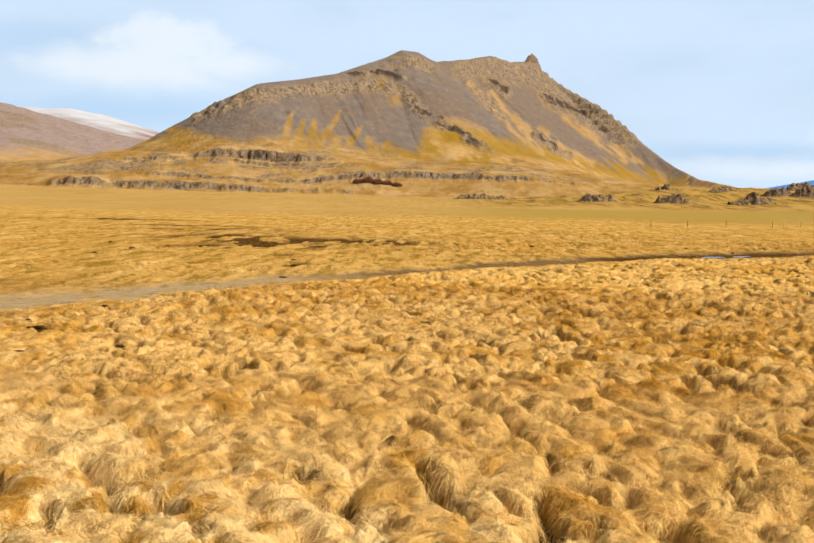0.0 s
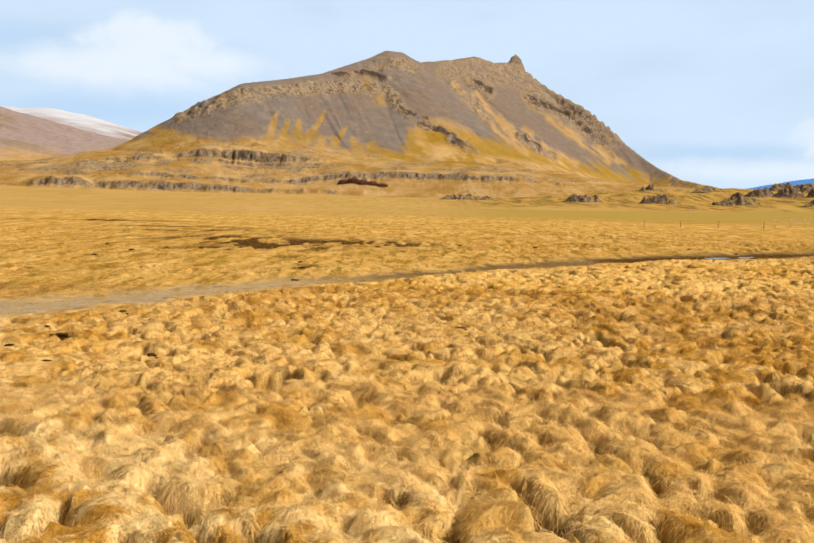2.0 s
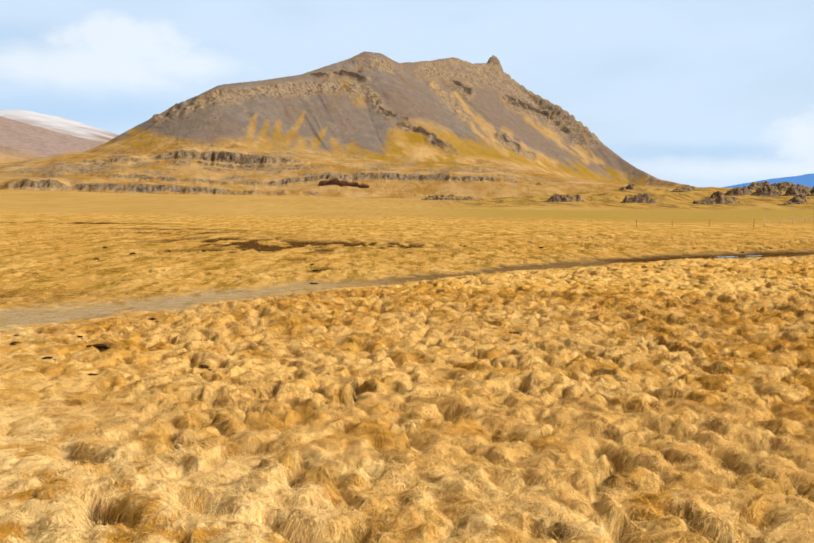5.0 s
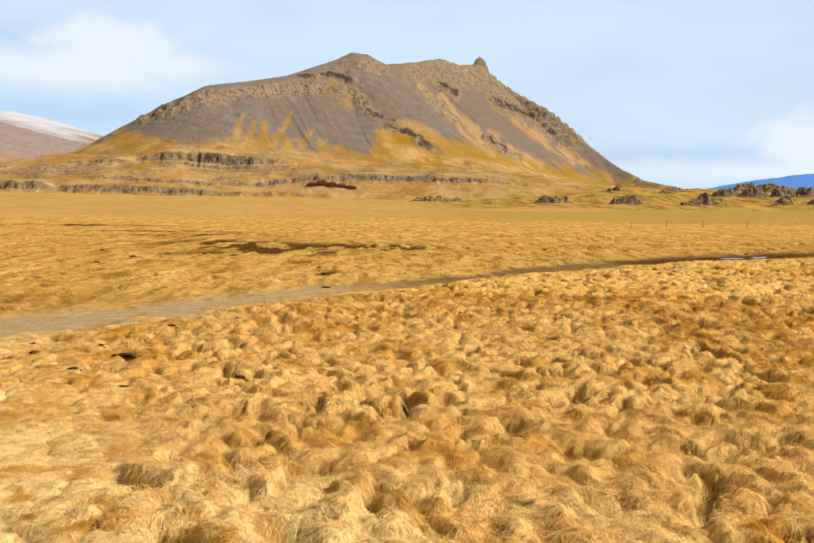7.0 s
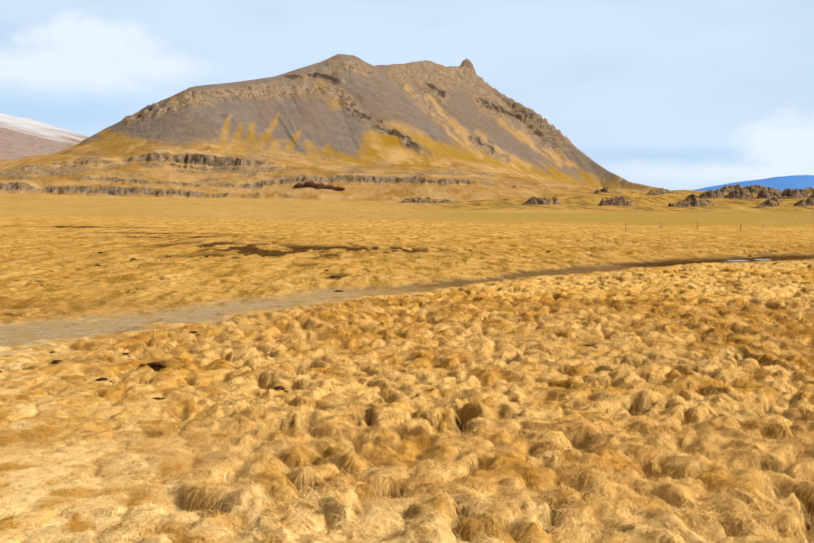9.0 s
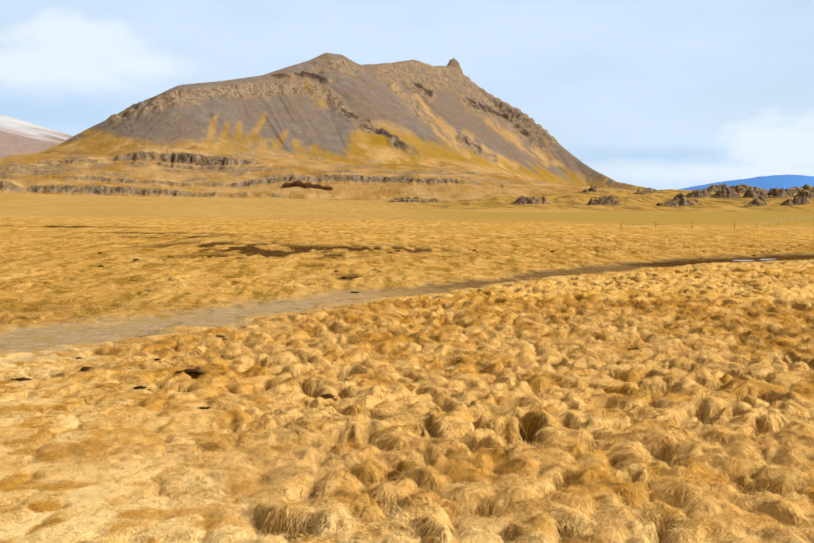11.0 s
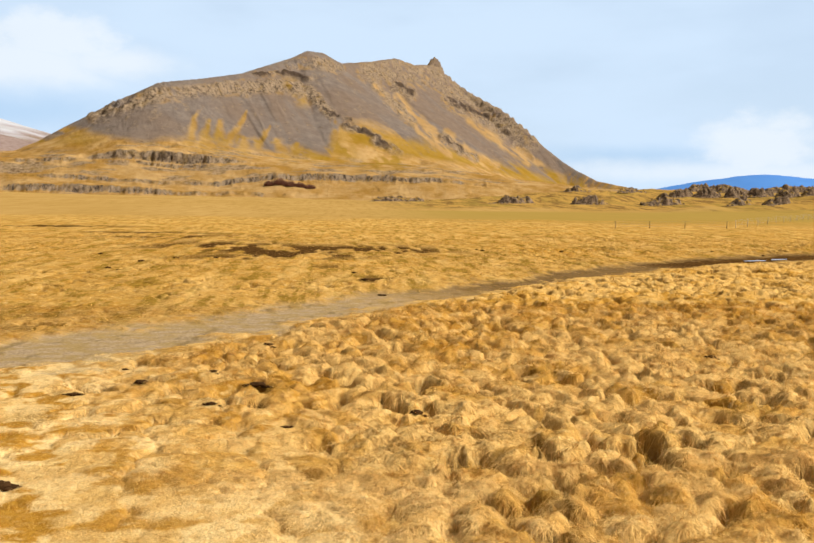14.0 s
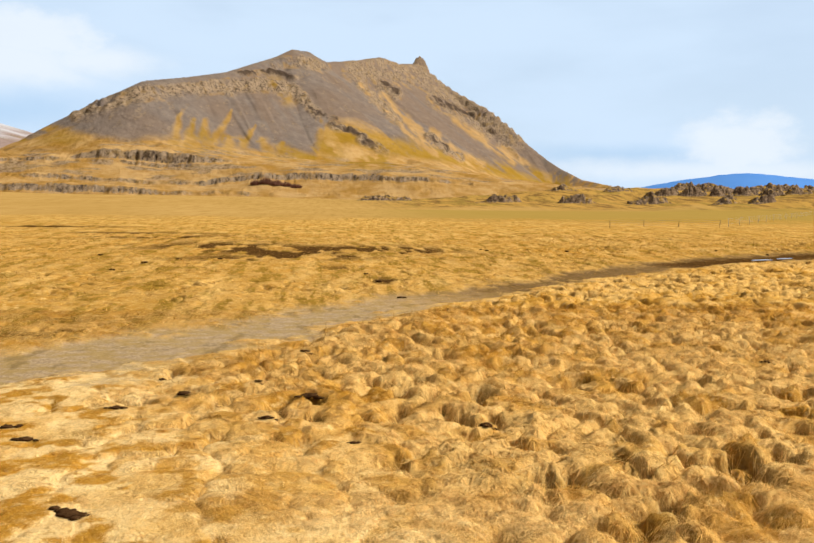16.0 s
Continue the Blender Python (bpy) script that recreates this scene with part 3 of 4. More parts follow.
CRAGS = [
    (0.0103, [(-0.326, 0.102), (-0.284, 0.116), (-0.242, 0.13), (-0.187, 0.135), (-0.132, 0.14), (-0.091, 0.143), (-0.064, 0.139)]),
    (0.0034, [(-0.122, 0.159), (-0.078, 0.158), (-0.052, 0.154)]),
    (0.0083, [(-0.078, 0.17), (-0.048, 0.175), (-0.014, 0.168)]),
    (0.0083, [(-0.057, 0.141), (-0.04, 0.122), (-0.026, 0.109)]),
    (0.0034, [(-0.026, 0.108), (-0.002, 0.102)]),
    (0.0048, [(-0.009, 0.094), (0.022, 0.088), (0.036, 0.08)]),
    (0.0069, [(0.029, 0.078), (0.05, 0.068), (0.063, 0.06)]),
    (0.0041, [(0.07, 0.055), (0.091, 0.049)]),
]
CRAGS_BACK = [
    (0.0062, [(0.034, 0.148), (0.051, 0.129), (0.072, 0.109), (0.083, 0.099)]),
    (0.0166, [(0.03, 0.167), (0.06, 0.169), (0.097, 0.166), (0.124, 0.159)]),
    (0.0083, [(0.061, 0.145), (0.081, 0.137)]),
    (0.0138, [(0.131, 0.15), (0.159, 0.13), (0.186, 0.117), (0.213, 0.103), (0.24, 0.082)]),
    (0.0083, [(0.129, 0.13), (0.156, 0.118), (0.183, 0.107), (0.207, 0.088)]),
    (0.0062, [(0.124, 0.082), (0.148, 0.065)]),
    (0.0041, [(0.108, 0.051), (0.135, 0.049)]),
    (0.0034, [(0.151, 0.062), (0.168, 0.054)]),
    (0.0034, [(0.166, 0.037), (0.196, 0.037)]),
    (0.0034, [(0.221, 0.075), (0.245, 0.058)]),
]
TONGUES = [
    (0.0048, [(-0.208, 0.068), (-0.206, 0.085), (-0.198, 0.109)]),
    (0.0062, [(-0.19, 0.068), (-0.185, 0.097)]),
    (0.0076, [(-0.172, 0.059), (-0.169, 0.095)]),
    (0.0041, [(-0.161, 0.068), (-0.148, 0.087), (-0.136, 0.11)]),
    (0.0062, [(-0.14, 0.064), (-0.14, 0.078)]),
    (0.0034, [(-0.121, 0.067), (-0.115, 0.081), (-0.106, 0.093)]),
    (0.0048, [(-0.078, 0.054), (-0.072, 0.072)]),
    (0.0069, [(-0.017, 0.054), (-0.024, 0.101)]),
    (0.0055, [(0.007, 0.046), (-0.002, 0.08)]),
    (0.0062, [(-0.09, 0.059), (-0.099, 0.076)]),
]
SAND = [
    (0.0034, [(0.033, 0.145), (0.062, 0.116), (0.1, 0.081), (0.131, 0.058)]),
    (0.0041, [(0.061, 0.135), (0.092, 0.106), (0.141, 0.07)]),
    (0.0041, [(0.1, 0.096), (0.115, 0.076), (0.128, 0.06)]),
    (0.0048, [(0.16, 0.105), (0.187, 0.087), (0.222, 0.065), (0.239, 0.051)]),
    (0.0041, [(0.127, 0.09), (0.161, 0.064), (0.196, 0.047)]),
    (0.0041, [(0.225, 0.071), (0.259, 0.048)]),
]
TURF_LINE = [(-0.3832, 0.0738), (-0.3508, 0.0812), (-0.3123, 0.0701), (-0.2774, 0.0625), (-0.2425, 0.0658), (-0.2147, 0.0669), (-0.1731, 0.0689), (-0.1316, 0.0628), (-0.0902, 0.0587), (-0.0386, 0.0535), (-0.0251, 0.0591), (-0.0154, 0.0876), (0.0117, 0.0914), (0.0322, 0.087), (0.0664, 0.0768), (0.1003, 0.0733), (0.141, 0.0659), (0.1683, 0.0576), (0.2022, 0.0501), (0.2361, 0.0413), (0.3037, 0.0264)]
BASALT = [
    (0.0031, [(-0.124, 0.159), (-0.078, 0.158), (-0.052, 0.154)]),
    (0.0028, [(-0.037, 0.117), (-0.026, 0.109), (-0.002, 0.102)]),
    (0.0031, [(-0.007, 0.094), (0.019, 0.088), (0.036, 0.078)]),
    (0.0034, [(0.032, 0.076), (0.05, 0.068), (0.061, 0.061)]),
    (0.0041, [(0.061, 0.147), (0.081, 0.138)]),
    (0.0048, [(0.129, 0.131), (0.156, 0.119), (0.185, 0.107)]),
    (0.0028, [(0.2, 0.098), (0.211, 0.086)]),
    (0.0028, [(0.127, 0.078), (0.148, 0.065)]),
    (0.0024, [(0.109, 0.051), (0.134, 0.049)]),
]
MOSS = [(0.0117, [(0.0195, 0.0531), (0.0637, 0.0512)]), (0.0104, [(-0.0792, 0.143), (-0.0585, 0.1299)]), (0.0076, [(-0.1455, 0.0735), (-0.0903, 0.0662)]), (0.0069, [(-0.0731, 0.0611), (-0.0352, 0.0515)]), (0.0083, [(-0.0219, 0.0707), (-0.0012, 0.0595)]), (0.0055, [(-0.1835, 0.0769), (-0.1628, 0.0732)])]
# basalt benches at the mountain's foot: bearing, slope to the brow, slope to the foot
BENCH_LOW = [(-0.598, 0.0051, 0.0037), (-0.533, 0.0105, 0.0028), (-0.505, 0.0187, 0.0019), (-0.462, 0.018, 0.0027), (-0.446, 0.01, 0.003), (-0.43, 0.0152, 0.0006), (-0.384, 0.0132, -0.0014), (-0.327, 0.0142, -0.0003), (-0.278, 0.0117, -0.0007), (-0.229, 0.0078, -0.0012), (-0.159, 0.007, 0.0001), (-0.062, 0.0061, 0.0013), (0.034, 0.0045, 0.0011), (0.171, 0.001, -0.0018), (0.372, 0.0001, -0.0019)]
BENCH_MID = [(-0.598, 0.0191, 0.0177), (-0.454, 0.0237, 0.0216), (-0.412, 0.0259, 0.0224), (-0.383, 0.0271, 0.0181), (-0.341, 0.0257, 0.0161), (-0.299, 0.023, 0.0141), (-0.242, 0.0206, 0.013), (-0.173, 0.0205, 0.0122), (-0.145, 0.0258, 0.0162), (-0.103, 0.0313, 0.0204), (-0.035, 0.0325, 0.0203), (0.034, 0.0324, 0.0201), (0.095, 0.0294, 0.0206), (0.129, 0.0266, 0.0198), (0.19, 0.023, 0.0183), (0.237, 0.0205, 0.0180), (0.371, 0.0140, 0.0128)]
BENCH_HIGH = [(-0.597, 0.0324, 0.0303), (-0.525, 0.0357, 0.0329), (-0.454, 0.0452, 0.0424), (-0.418, 0.0437, 0.0354), (-0.362, 0.0454, 0.0336), (-0.342, 0.0436, 0.0395), (-0.327, 0.048, 0.0363), (-0.298, 0.0567, 0.0354), (-0.242, 0.0583, 0.033), (-0.201, 0.0556, 0.0351), (-0.173, 0.0519, 0.0396), (-0.138, 0.0477, 0.0423), (-0.104, 0.0449, 0.0422), (-0.035, 0.0413, 0.0393), (0.033, 0.0412, 0.0385), (0.101, 0.041, 0.0376), (0.19, 0.0317, 0.0291), (0.304, 0.0205, 0.0190), (0.437, 0.0150, 0.0138)]
radii = list(np.arange(470, 506, 6.0)) + list(np.arange(506, 640, 1.5)) + list(np.arange(640, 730, 2.0)) + list(np.arange(730, 1000, 2.6)) + list(np.arange(1000, 1700, 5.0)) + list(np.arange(1700, 2400, 45.0))
X, Y = fan(-34, 36, 760, radii)
# basalt benches at the foot, broken and winding
warp = (fbm(X / 60.0, Y / 60.0, 111, 3) - 0.5) * 22
crack = (fbm(X / 5.0, Y / 30.0, 115, 4) - 0.5) * 7
plain = Y + warp
D = plain + crack
bearing = (X - 0.43) / (Y + 0.28)
land = 0.0
level = None
for bench, at, deep in ((BENCH_LOW, 522, 5), (BENCH_MID, 558, 5), (BENCH_HIGH, 595, 7)):
    us, brow, foot = (np.array(c) for c in zip(*bench))
    chip = (fbm(X / 11.0, Y / 11.0, 116 + at, 3) - 0.5)
    z0 = 3.73 + np.interp(bearing, us, foot) * (at + 0.3)
    z1 = 3.73 + np.interp(bearing, us, brow) * (at + deep)
    z1 = z1 + chip * 0.45 * (z1 - z0)
    if level is None:
        land = z0 - 0.03 * np.clip(at - plain, 0, 60)
    else:
        land = land + (z0 - level) * np.clip((plain - last - 3) / (at - last - 8), 0, 1)
    # a broken lower step, then the sheer upper part
    land = land + (z1 - z0) * (0.3 * step(D, at - 3, at) + 0.7 * step(D, at + deep * 0.35, at + deep * 0.75))
    level, last = z1, at + deep
land = land + (0.09 * np.clip(plain - last, 0, 60) + 0.02 * np.clip(plain - last - 60, 0, 600)) * (1 - step(bearing, 0.14, 0.27)) + (fbm(X / 14.0, Y / 14.0, 113, 4) - 0.5) * 1.4
h1, s1, d1 = ridge(X, Y, CREST, 0.58, 4.0, right=1.3)
h2, s2, d2 = ridge(X, Y, CREST_RIGHT, 0.58, 2.0, seed=5, right=1.5)
h3, s3, d3 = ridge(X, Y, SPUR, 0.64, 4.0, seed=9)
h4, s4, d4 = ridge(X, Y, HORN, 3.0, 0.0, 2.0)
h2 = np.maximum(h2, h4)
hill = np.maximum(np.maximum(h1, h2), h3)
two, three = h2 >= hill, h3 >= hill
S = np.where(two, s2 + 3000, np.where(three, s3 + 6000, s1))
D1 = np.where(two, d2, np.where(three, d3, d1))
over = hill - land
Zm = np.maximum(land, hill) + 4.0 * np.exp(-(over / 11.0) ** 2)
face = step(over, 2, 25)
gully = (fbm(S / 16.0, D1 / 110.0, 121, 4) - 0.5)
Zm = Zm + face * gully * 6.0 * step(D1, 10, 60)
Zm = Zm + (fbm(X / 12.0, Y / 12.0, 125, 4) - 0.5) * 2.0 * step(D1, 2, 20)
# where crags, grass tongues and sandy runnels lie on the face: bearing and slope as seen from the pasture
U, V = (X - 0.43) / (Y + 0.28), (Zm - 3.73) / (Y + 0.28)
WU = U + (fbm(U / 0.010, V / 0.010, 171, 3) - 0.5) * 0.006
WV = V + (fbm(U / 0.010, V / 0.010, 175, 3) - 0.5) * 0.007


def strokes(lines, soft=0.5, foot=1.0):
    """Shares of strokes along lines; foot: how much wider a stroke begins than it ends."""
    out = np.zeros(U.shape)
    for w, pts in lines:
        d, t = near_line(WU, WV, pts)
        k = foot + (1 / foot - foot) * np.clip(t, 0, 1)
        out = np.maximum(out, 1 - step(d, w * k * (1 - soft), w * k * (1 + soft)))
    return out


front_rock, back_rock = strokes([(w * 0.82, p) for w, p in CRAGS]) * (1 - step(Y, 1080, 1150)), strokes(CRAGS_BACK) * step(Y, 800, 900)
blocks, _ = domes(X + (fbm(X / 9.0, Y / 9.0, 177, 3) - 0.5) * 9, Y * 0.6, 7.0, 180)
strata = 0.5 + 0.5 * np.sin(Zm / 1.25 + 4 * fbm(X / 50.0, Y / 50.0, 124, 2))
Zm = Zm + face * front_rock * ((blocks - 0.35) * 3.6 + 1.8 * strata) * step(D1, 4, 18)
ledges = 0.5 + 0.5 * np.sin(Zm / 2.1 + 5 * fbm(X / 60.0, Y / 60.0, 126, 2))
Zm = Zm + face * back_rock * ((blocks - 0.30) * 2.6 + 3.6 * step(ledges, 0.25, 0.6)) * step(D1, 2, 14)
gyz = np.abs(np.gradient(Zm, axis=0) / np.gradient(Y, axis=0))
steep = step(gyz + (fbm(X / 6.0, Y / 6.0, 127, 3) - 0.5) * 0.6, 0.7, 1.1) * (1 - step(over, -4, 4))
patchy = step(fbm(X / 14.0, Y / 14.0, 129, 4), 0.30, 0.46)
crumbs = step(fbm(X / 5.0, Y / 9.0, 128, 3), 0.66, 0.74) * face * 0.4
rock = np.maximum(np.maximum(steep, crumbs), np.maximum(front_rock, back_rock) * face * patchy)
loose = step(fbm(X / 26.0, Y / 9.0, 130, 5), 0.56, 0.66) * (1 - step(over, -4, 10)) * 0.75
rock = np.maximum(rock, loose * step(Y, 545, 570))
line = np.interp(WU, [p[0] for p in TURF_LINE], [p[1] for p in TURF_LINE])
ragged = (fbm(S / 5.0, D1 / 300.0, 141, 4) - 0.5) * 0.030 + (fbm(X / 12.0, Y / 12.0, 143, 4) - 0.5) * 0.012
grass = 1 - step(V - line - ragged, -0.006, 0.010)
sand = strokes(SAND, 0.6) * step(fbm(X / 12.0, Y / 25.0, 145, 3), 0.25, 0.5)
thin = strokes([(w * 0.85, p) for w, p in TONGUES], 0.7, 1.9) * step(fbm(X / 7.0, Y / 20.0, 146, 3), 0.2, 0.5)
grass = np.maximum(np.maximum(grass, thin * 0.88), sand * 0.9)
fleck = step(fbm(X / 15.0, Y / 15.0, 149, 4), 0.56, 0.68) * step(np.maximum(front_rock, back_rock), 0.0, 0.3) * 0.6
grass = np.maximum(np.where((over < 4) & (V < line + 0.004), 1, grass), fleck * face)
moss = step(fbm(S / 18.0, D1 / 120.0, 151, 3) + 0.30 * step(line - V, -0.03, 0.012) - 0.3 * step(line - V, 0.012, 0.03), 0.5, 0.8) * (1 - sand) * step(over, 4, 14)
moss = np.maximum(moss, thin * 0.5)
sward = strokes(MOSS, 0.8) * step(fbm(X / 9.0, Y / 16.0, 147, 4), 0.36, 0.56)
grass, moss = np.maximum(grass, sward * 0.9), np.maximum(moss, sward)
red = step(0.5 * fbm(X / 40.0, Y / 40.0, 153, 4) + 0.5 * fbm(S / 7.0, D1 / 160.0, 155, 4) + 0.15 * (Y > 1100), 0.42, 0.68)
tongue = sand
basalt = strokes(BASALT, 0.6) * face * step(fbm(X / 9.0, Y / 14.0, 157, 3), 0.3, 0.5)
rock = np.maximum(rock, basalt)
rim = np.minimum(np.arange(X.shape[1]), np.arange(X.shape[1])[::-1])[None, :] / 12.0
Zm = Zm - 30 * (1 - np.clip(rim, 0, 1)) - np.where(Y > 2250, 60, 0)
Zm[0] -= 8
mountain = grid_mesh("mountain", X, Y, Zm, m_mountain, {"mask_a": (rock, grass, tongue), "mask_b": (moss, red, np.zeros_like(X)), "mask_c": (basalt, basalt, basalt)})
X_MOUNTAIN, Y_MOUNTAIN = X, Y
tagged(mountain, "steep scree mountain with basalt crags and ochre grass at its foot", "mountain", kind="structure")


def far_hill(name, pts, slope, x0, x1, y0, y1, step_x, step_y, mat, snow_from, label, rough):
    xs, ys = np.arange(x0, x1, step_x), np.arange(y0, y1, step_y)
    X, Y = np.meshgrid(xs, ys)
    h, s, d = ridge(X, Y, pts, slope, 0.0, 20.0)
    h = h + (fbm(X / 180.0, Y / 180.0, 161, 5) - 0.5) * rough + (fbm(s / 60.0, d / 400.0, 163, 4) - 0.5) * rough
    z = np.maximum(h, lie(X, Y) - 30)
    gr = 1 - step(h + (fbm(X / 90.0, Y / 90.0, 165, 4) - 0.5) * 90, 40, 90)
    rk = step(fbm(X / 120.0, Y / 50.0, 167, 4), 0.52, 0.62) * (1 - gr) * 0.8
    snow = step(h + (fbm(X / 90.0, Y / 40.0, 169, 5) - 0.5) * 150, snow_from, snow_from + 110) * 0.85
    ob = grid_mesh(name, X, Y, z, mat, {"mask_a": (rk, gr, gr), "mask_b": (gr * 0, np.ones_like(gr), snow)})
    return tagged(ob, label, "hill", kind="structure")


far_hill("hill", [(-2100, 1900, 400), (-1380, 1790, 276), (-1238, 1750, 254), (-1114, 1750, 226), (-1039, 1750, 209), (-965, 1750, 190), (-916, 1750, 177), (-854, 1750, 161), (-792, 1750, 145), (-731, 1750, 131), (-669, 1740, 118), (-608, 1730, 99), (-480, 1700, 70), (-300, 1650, 30)], 0.34, -2300, -250, 950, 2300, 14, 9, m_hill, 900, "bare brown hillside, tinted mauve for haze, with a grassy foot", 7)
far_hill("snowy_hill", [(-2300, 2800, 340), (-1992, 2700, 326), (-1605, 2700, 308), (-1451, 2700, 299), (-1336, 2700, 297), (-1222, 2700, 278), (-1127, 2700, 248), (-1032, 2700, 222), (-976, 2700, 200), (-805, 2700, 155), (-700, 2700, 130)], 0.3, -2500, -500, 2200, 3200, 20, 16, m_hill, 160, "distant hill with old snow along its crest", 6)
far_hill("distant_hill", [(1000, 3450, 30), (1400, 3400, 70), (1620, 3400, 112), (1885, 3400, 150), (2015, 3400, 153), (2330, 3400, 124), (2690, 3400, 70)], 0.36, 900, 2800, 3000, 3800, 32, 32, m_haze_blue, 9000, "far hill with the blue of haze painted into its colour", 5)


# ---- rock outcrops on the plain ----
def outcrop(x, y, w, h, depth, seed):
    u, v = np.meshgrid(np.linspace(-1, 1, 110), np.linspace(-1, 1, 40))
    px, py = u * w / 2, v * depth / 2
    lump = fbm(px / 7.0, py / 5.0, seed + 1, 4)
    blocks, _ = domes(px + (lump - 0.5) * 2, py, 2.4, seed + 20)
    r = np.sqrt(u ** 2 + v ** 2) + (lump - 0.5) * 0.9
    z = 0.95 * h * (1 - step(r, 0.3, 0.9)) * (0.25 + 0.8 * lump) + h * 0.42 * blocks * (1 - step(r, 0.5, 0.9)) * step(fbm(px / 4.0, py / 4.0, seed + 3, 3), 0.35, 0.6)
    gz = float(lie(np.array([x]), np.array([y]))[0])
    ob = grid_mesh("rock_outcrop", px, py, z - 0.6, m_rock)
    ob.location = (x, y, gz)
    return tagged(ob, "weathered dark lava outcrop with grass on its top", "rock outcrop", "lava outcrops on the plain")


OUTCROPS = [(24, 452, 31, 4.4, 12), (76, 372, 21, 5.2, 12), (107, 350, 18, 6.3, 12), (149, 504, 21, 4.2, 12), (138, 339, 17, 6.1, 12), (163, 317, 13, 3.8, 9), (175, 307, 13, 4.2, 9), (167, 452, 19, 3.6, 10), (181, 414, 17, 5.4, 10), (195, 411, 17, 6.0, 10), (208, 407, 15, 5.6, 10), (222, 406, 17, 6.2, 10), (235, 400, 16, 5.2, 10), (248, 398, 17, 5.2, 10), (262, 398, 17, 5.0, 10), (-21, 546, 26, 4.0, 10), (219, 455, 50, 6.4, 16), (268, 440, 50, 6.2, 16)]
for k, (x, y, w, h, d) in enumerate(OUTCROPS):
    outcrop(x, y, w * 1.25, h, d, 200 + 7 * k)


# ---- loose things ----
def land_z(x, y):
    """The height of the mountain's foot or of the plain, whichever is higher."""
    j = int(np.argmin(np.abs((X_MOUNTAIN[0] + 4.5) / (Y_MOUNTAIN[0] - 2.5) - (x + 4.5) / (y - 2.5))))
    i = int(np.argmin(np.abs(Y_MOUNTAIN[:, 0] - y)))
    return max(float(Zm[i, j]), float(lie(np.array([x]), np.array([y]))[0]))



def turf_z(x, y, reach=0.0):
    """The height of the turf, or the highest within a small reach."""
    dx, dy = np.meshgrid((-reach, 0, reach), (-reach, 0, reach)) if reach else (np.zeros(1), np.zeros(1))
    return float(ground_height(x + dx, y + dy)[0].max())


def lump(size, seed):
    """One flattened lump, uneven all round."""
    bm = bmesh.new()
    bmesh.ops.create_icosphere(bm, subdivisions=3, radius=1.0)
    for v in bm.verts:
        g = 1 + 0.55 * noise.noise(v.co * 1.6 + Vector((seed, 0.5, 0))) + 0.35 * noise.noise(v.co * 4.0 + Vector((0.5, seed, 0)))
        v.co = Vector((v.co.x * size * 1.25 * g, v.co.y * size * 0.8 * g, 0.01 + v.co.z * min(0.05, size * 0.4) * g))
    return bm


def clod(x, y, size, seed, lumps):
    """Dung trodden apart in the grass: one large lump, with crumbs about it."""
    r = random.Random(seed)
    z = turf_z(x, y, 0.5 * size)
    ob = part("dung_clod", lump(size * 0.6, seed), m_dung, smooth=True)
    ob.location = (x, y, z)
    lean = r.uniform(-0.35, 0.35)
    for k in range(lumps):
        a = r.choice((-1, 1)) * r.uniform(0.5, 1.3)
        dx, dy = a * size, a * size * lean + r.gauss(0, 0.25) * size
        bit = part("crumb", lump(size * r.uniform(0.14, 0.36), seed + 0.37 * k), m_dung, ob, smooth=True)
        bit.location = (dx, dy, max(-0.06, min(0.06, turf_z(x + dx, y + dy) - z + 0.01)))
    return tagged(ob, "dark trodden dung lying on the yellow grass", "dung", "dung on the pasture")


for k, (x, y, size) in enumerate(CLODS):
    clod(x, y, size * 0.72, 300 + k, 3 + k % 4)
rng = random.Random(5)
for k in range(46):
    y = 24 + 36 * rng.random() ** 1.2
    x = -0.42 * y - 2 + rng.random() * 0.9 * y
    if y > np.interp(x, [t[0] for t in TRACK], [t[1] for t in TRACK]) + 1.2 and y > 31:
        clod(x, y, 0.12 + 0.12 * rng.random(), 400 + k, 0)


def puddle(x, y, w, d, turn, seed):
    bm = bmesh.new()
    ring = []
    for k in range(40):
        a = k / 40 * 6.28318
        r = 1 + 0.5 * (noise.noise(Vector((math.cos(a) * 1.4, math.sin(a) * 1.4, seed))))
        ring.append(bm.verts.new((math.cos(a) * w * r, math.sin(a) * d * r, 0)))
    f = bm.faces.new(ring)
    low = bmesh.ops.extrude_face_region(bm, geom=[f])["geom"]
    for v in low:
        if isinstance(v, bmesh.types.BMVert):
            v.co.z -= 0.12
    ob = part("puddle", bm, m_water)
    ob.location, ob.rotation_euler = (x, y, turf_z(x, y) + 0.02), (0, 0, radians(turn))
    return tagged(ob, "shallow muddy puddle in the wet track", "puddle", "puddles on the track")


puddle(19.6, 53.1, 1.1, 0.30, 22, 1.0)
puddle(22.0, 54.3, 0.9, 0.25, 25, 2.0)


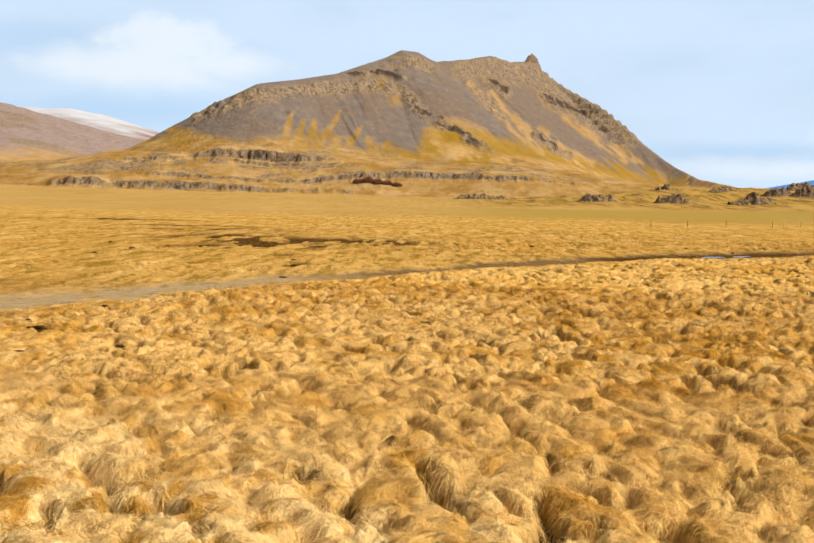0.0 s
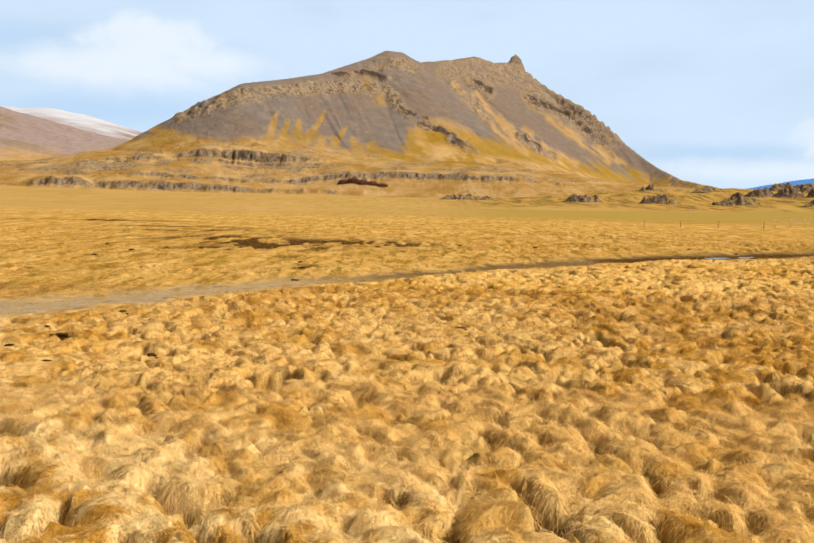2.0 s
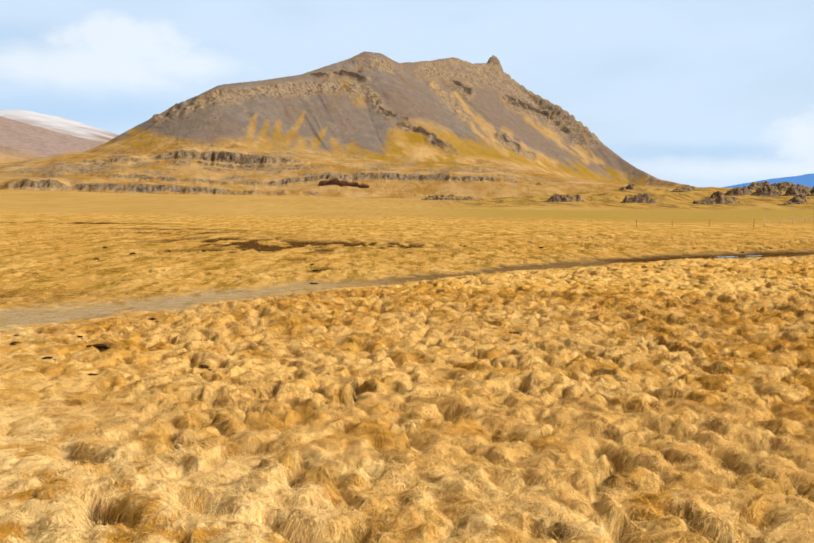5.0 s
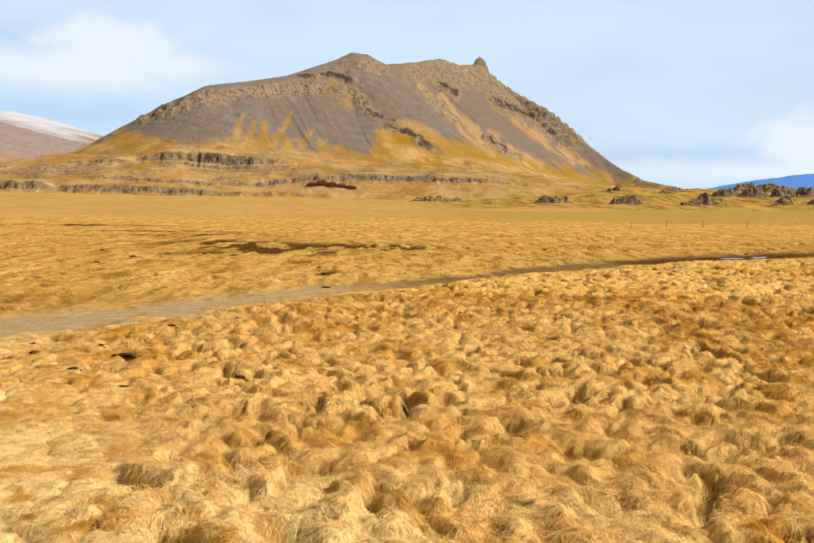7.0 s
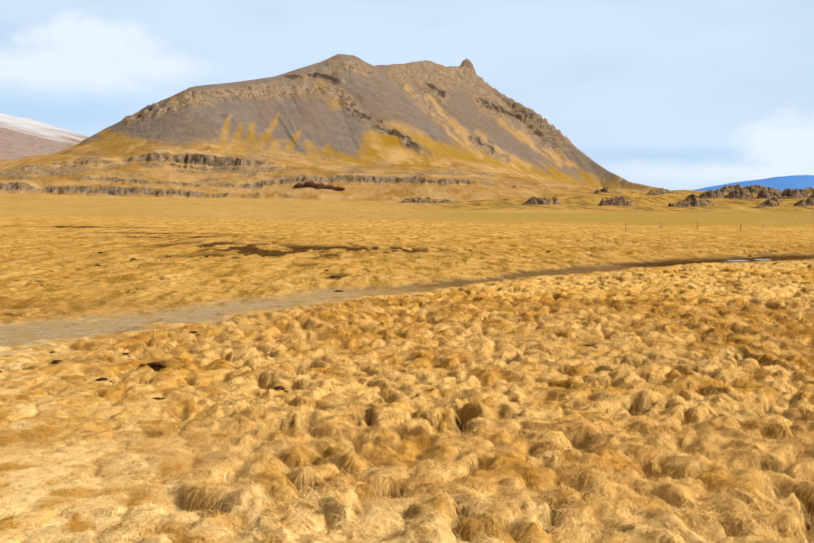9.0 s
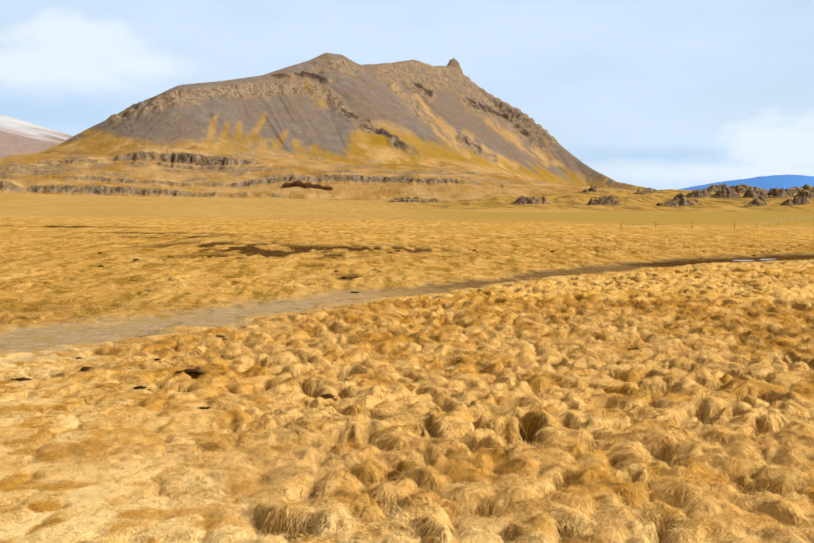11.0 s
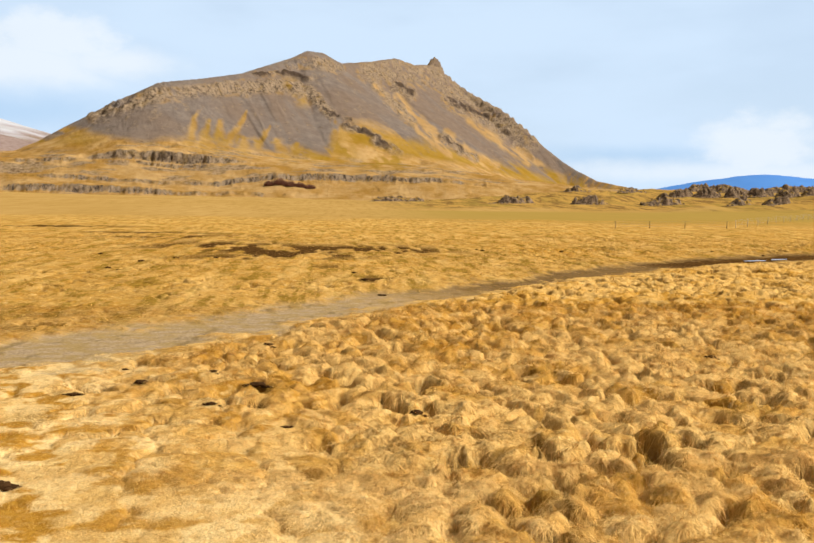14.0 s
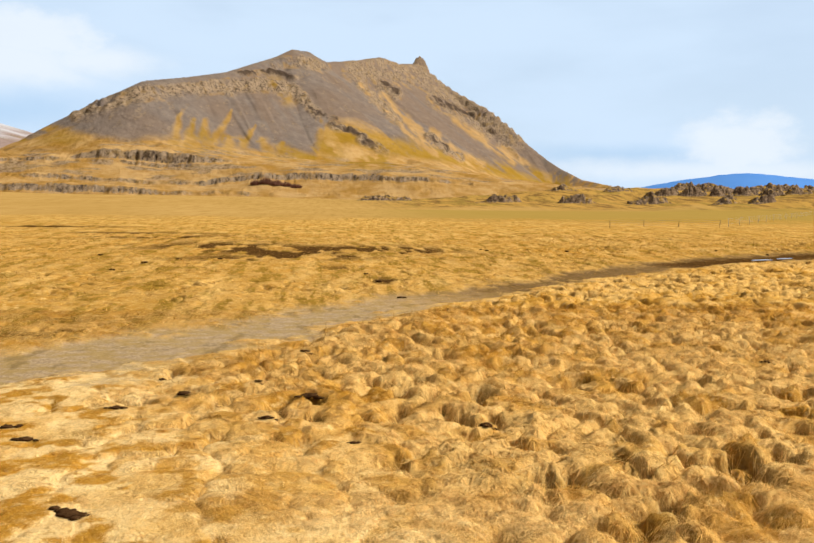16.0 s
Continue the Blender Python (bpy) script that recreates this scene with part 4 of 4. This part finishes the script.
def fence(posts, mat, high, label, wires):
    base = new("fence")
    x0, y0 = posts[0]
    base.location = (x0, y0, turf_z(x0, y0))
    tops, me = [], None
    for k, (x, y) in enumerate(posts):
        z = turf_z(x, y) - base.location.z
        if me is None:
            bm = bmesh.new()
            bmesh.ops.create_cone(bm, cap_ends=True, segments=8, radius1=0.045, radius2=0.035, depth=high + 0.3)
            bmesh.ops.translate(bm, verts=bm.verts, vec=(0, 0, high / 2 - 0.15))
            ob = part("post", bm, mat, base, smooth=True)
            me = ob.data
        else:
            ob = new("post", me)
            ob.parent = base
        ob.location = (x - x0, y - y0, z)
        ob.rotation_euler = (radians(rng.uniform(-4, 4)), radians(rng.uniform(-4, 4)), 0)
        tops.append(Vector((x - x0, y - y0, z)))
    for k in range(wires):
        bm = bmesh.new()
        last = None
        for p in tops:
            c = p + Vector((0, 0, high * (0.3 + 0.62 * k / max(1, wires - 1))))
            ring = [bm.verts.new(c + Vector((0, 0.012 * math.cos(a), 0.012 * math.sin(a)))) for a in (0.5, 2.6, 4.7)]
            if last:
                for i in range(3):
                    bm.faces.new((last[i], last[(i + 1) % 3], ring[(i + 1) % 3], ring[i]))
            last = ring
        part("wire", bm, m_wire, base)
    return tagged(base, label, "fence")


fence([(30.8, 109.9), (36.5, 111.3), (42.6, 113.0), (50.1, 114.8)], m_post, 1.1, "old wire fence with dark leaning posts along the meadow", 3)
fence([(53 + 5.6 * k, 117.5 + 6.6 * k) for k in range(16)], m_pale, 1.35, "wire fence with pale posts running towards the rocks", 4)


def shrub(x, y, w, h, seed):
    """A leafless thicket: a low dome of bare twigs."""
    r = np.random.default_rng(seed)
    k = 900
    a, q = r.random(k) * 6.2832, np.sqrt(r.random(k))
    foot = np.stack([np.cos(a) * q * w * 0.42, np.sin(a) * q * w * 0.3, np.full(k, -0.3)], -1)
    top = foot * np.array([1.15, 1.15, 0]) + np.stack([r.normal(0, 0.5, k), r.normal(0, 0.5, k), h * (1 - 0.6 * q ** 2) * (0.5 + 0.6 * r.random(k))], -1)
    b = r.random(k) * 3.1416
    side = np.stack([np.cos(b), np.sin(b), np.zeros(k)], -1) * 0.14
    v = np.stack([foot - side, foot + side, top], 1).reshape(-1, 3)
    ob = poly_mesh("shrub", v, np.arange(3 * k).reshape(k, 3), m_twig, None, False)
    ob.location = (x, y, land_z(x, y))
    return tagged(ob, "leafless dark brown thicket below the basalt bench", "shrub", "shrubs below the benches")


for k, (x, y, w, h) in enumerate([(-60, 546, 9, 4.0), (-53, 546, 10, 5.2), (-46, 545, 10, 4.6), (-39, 546, 9, 3.8), (-32, 545, 9, 3.2)]):
    shrub(x, y, w, h, 500 + k)
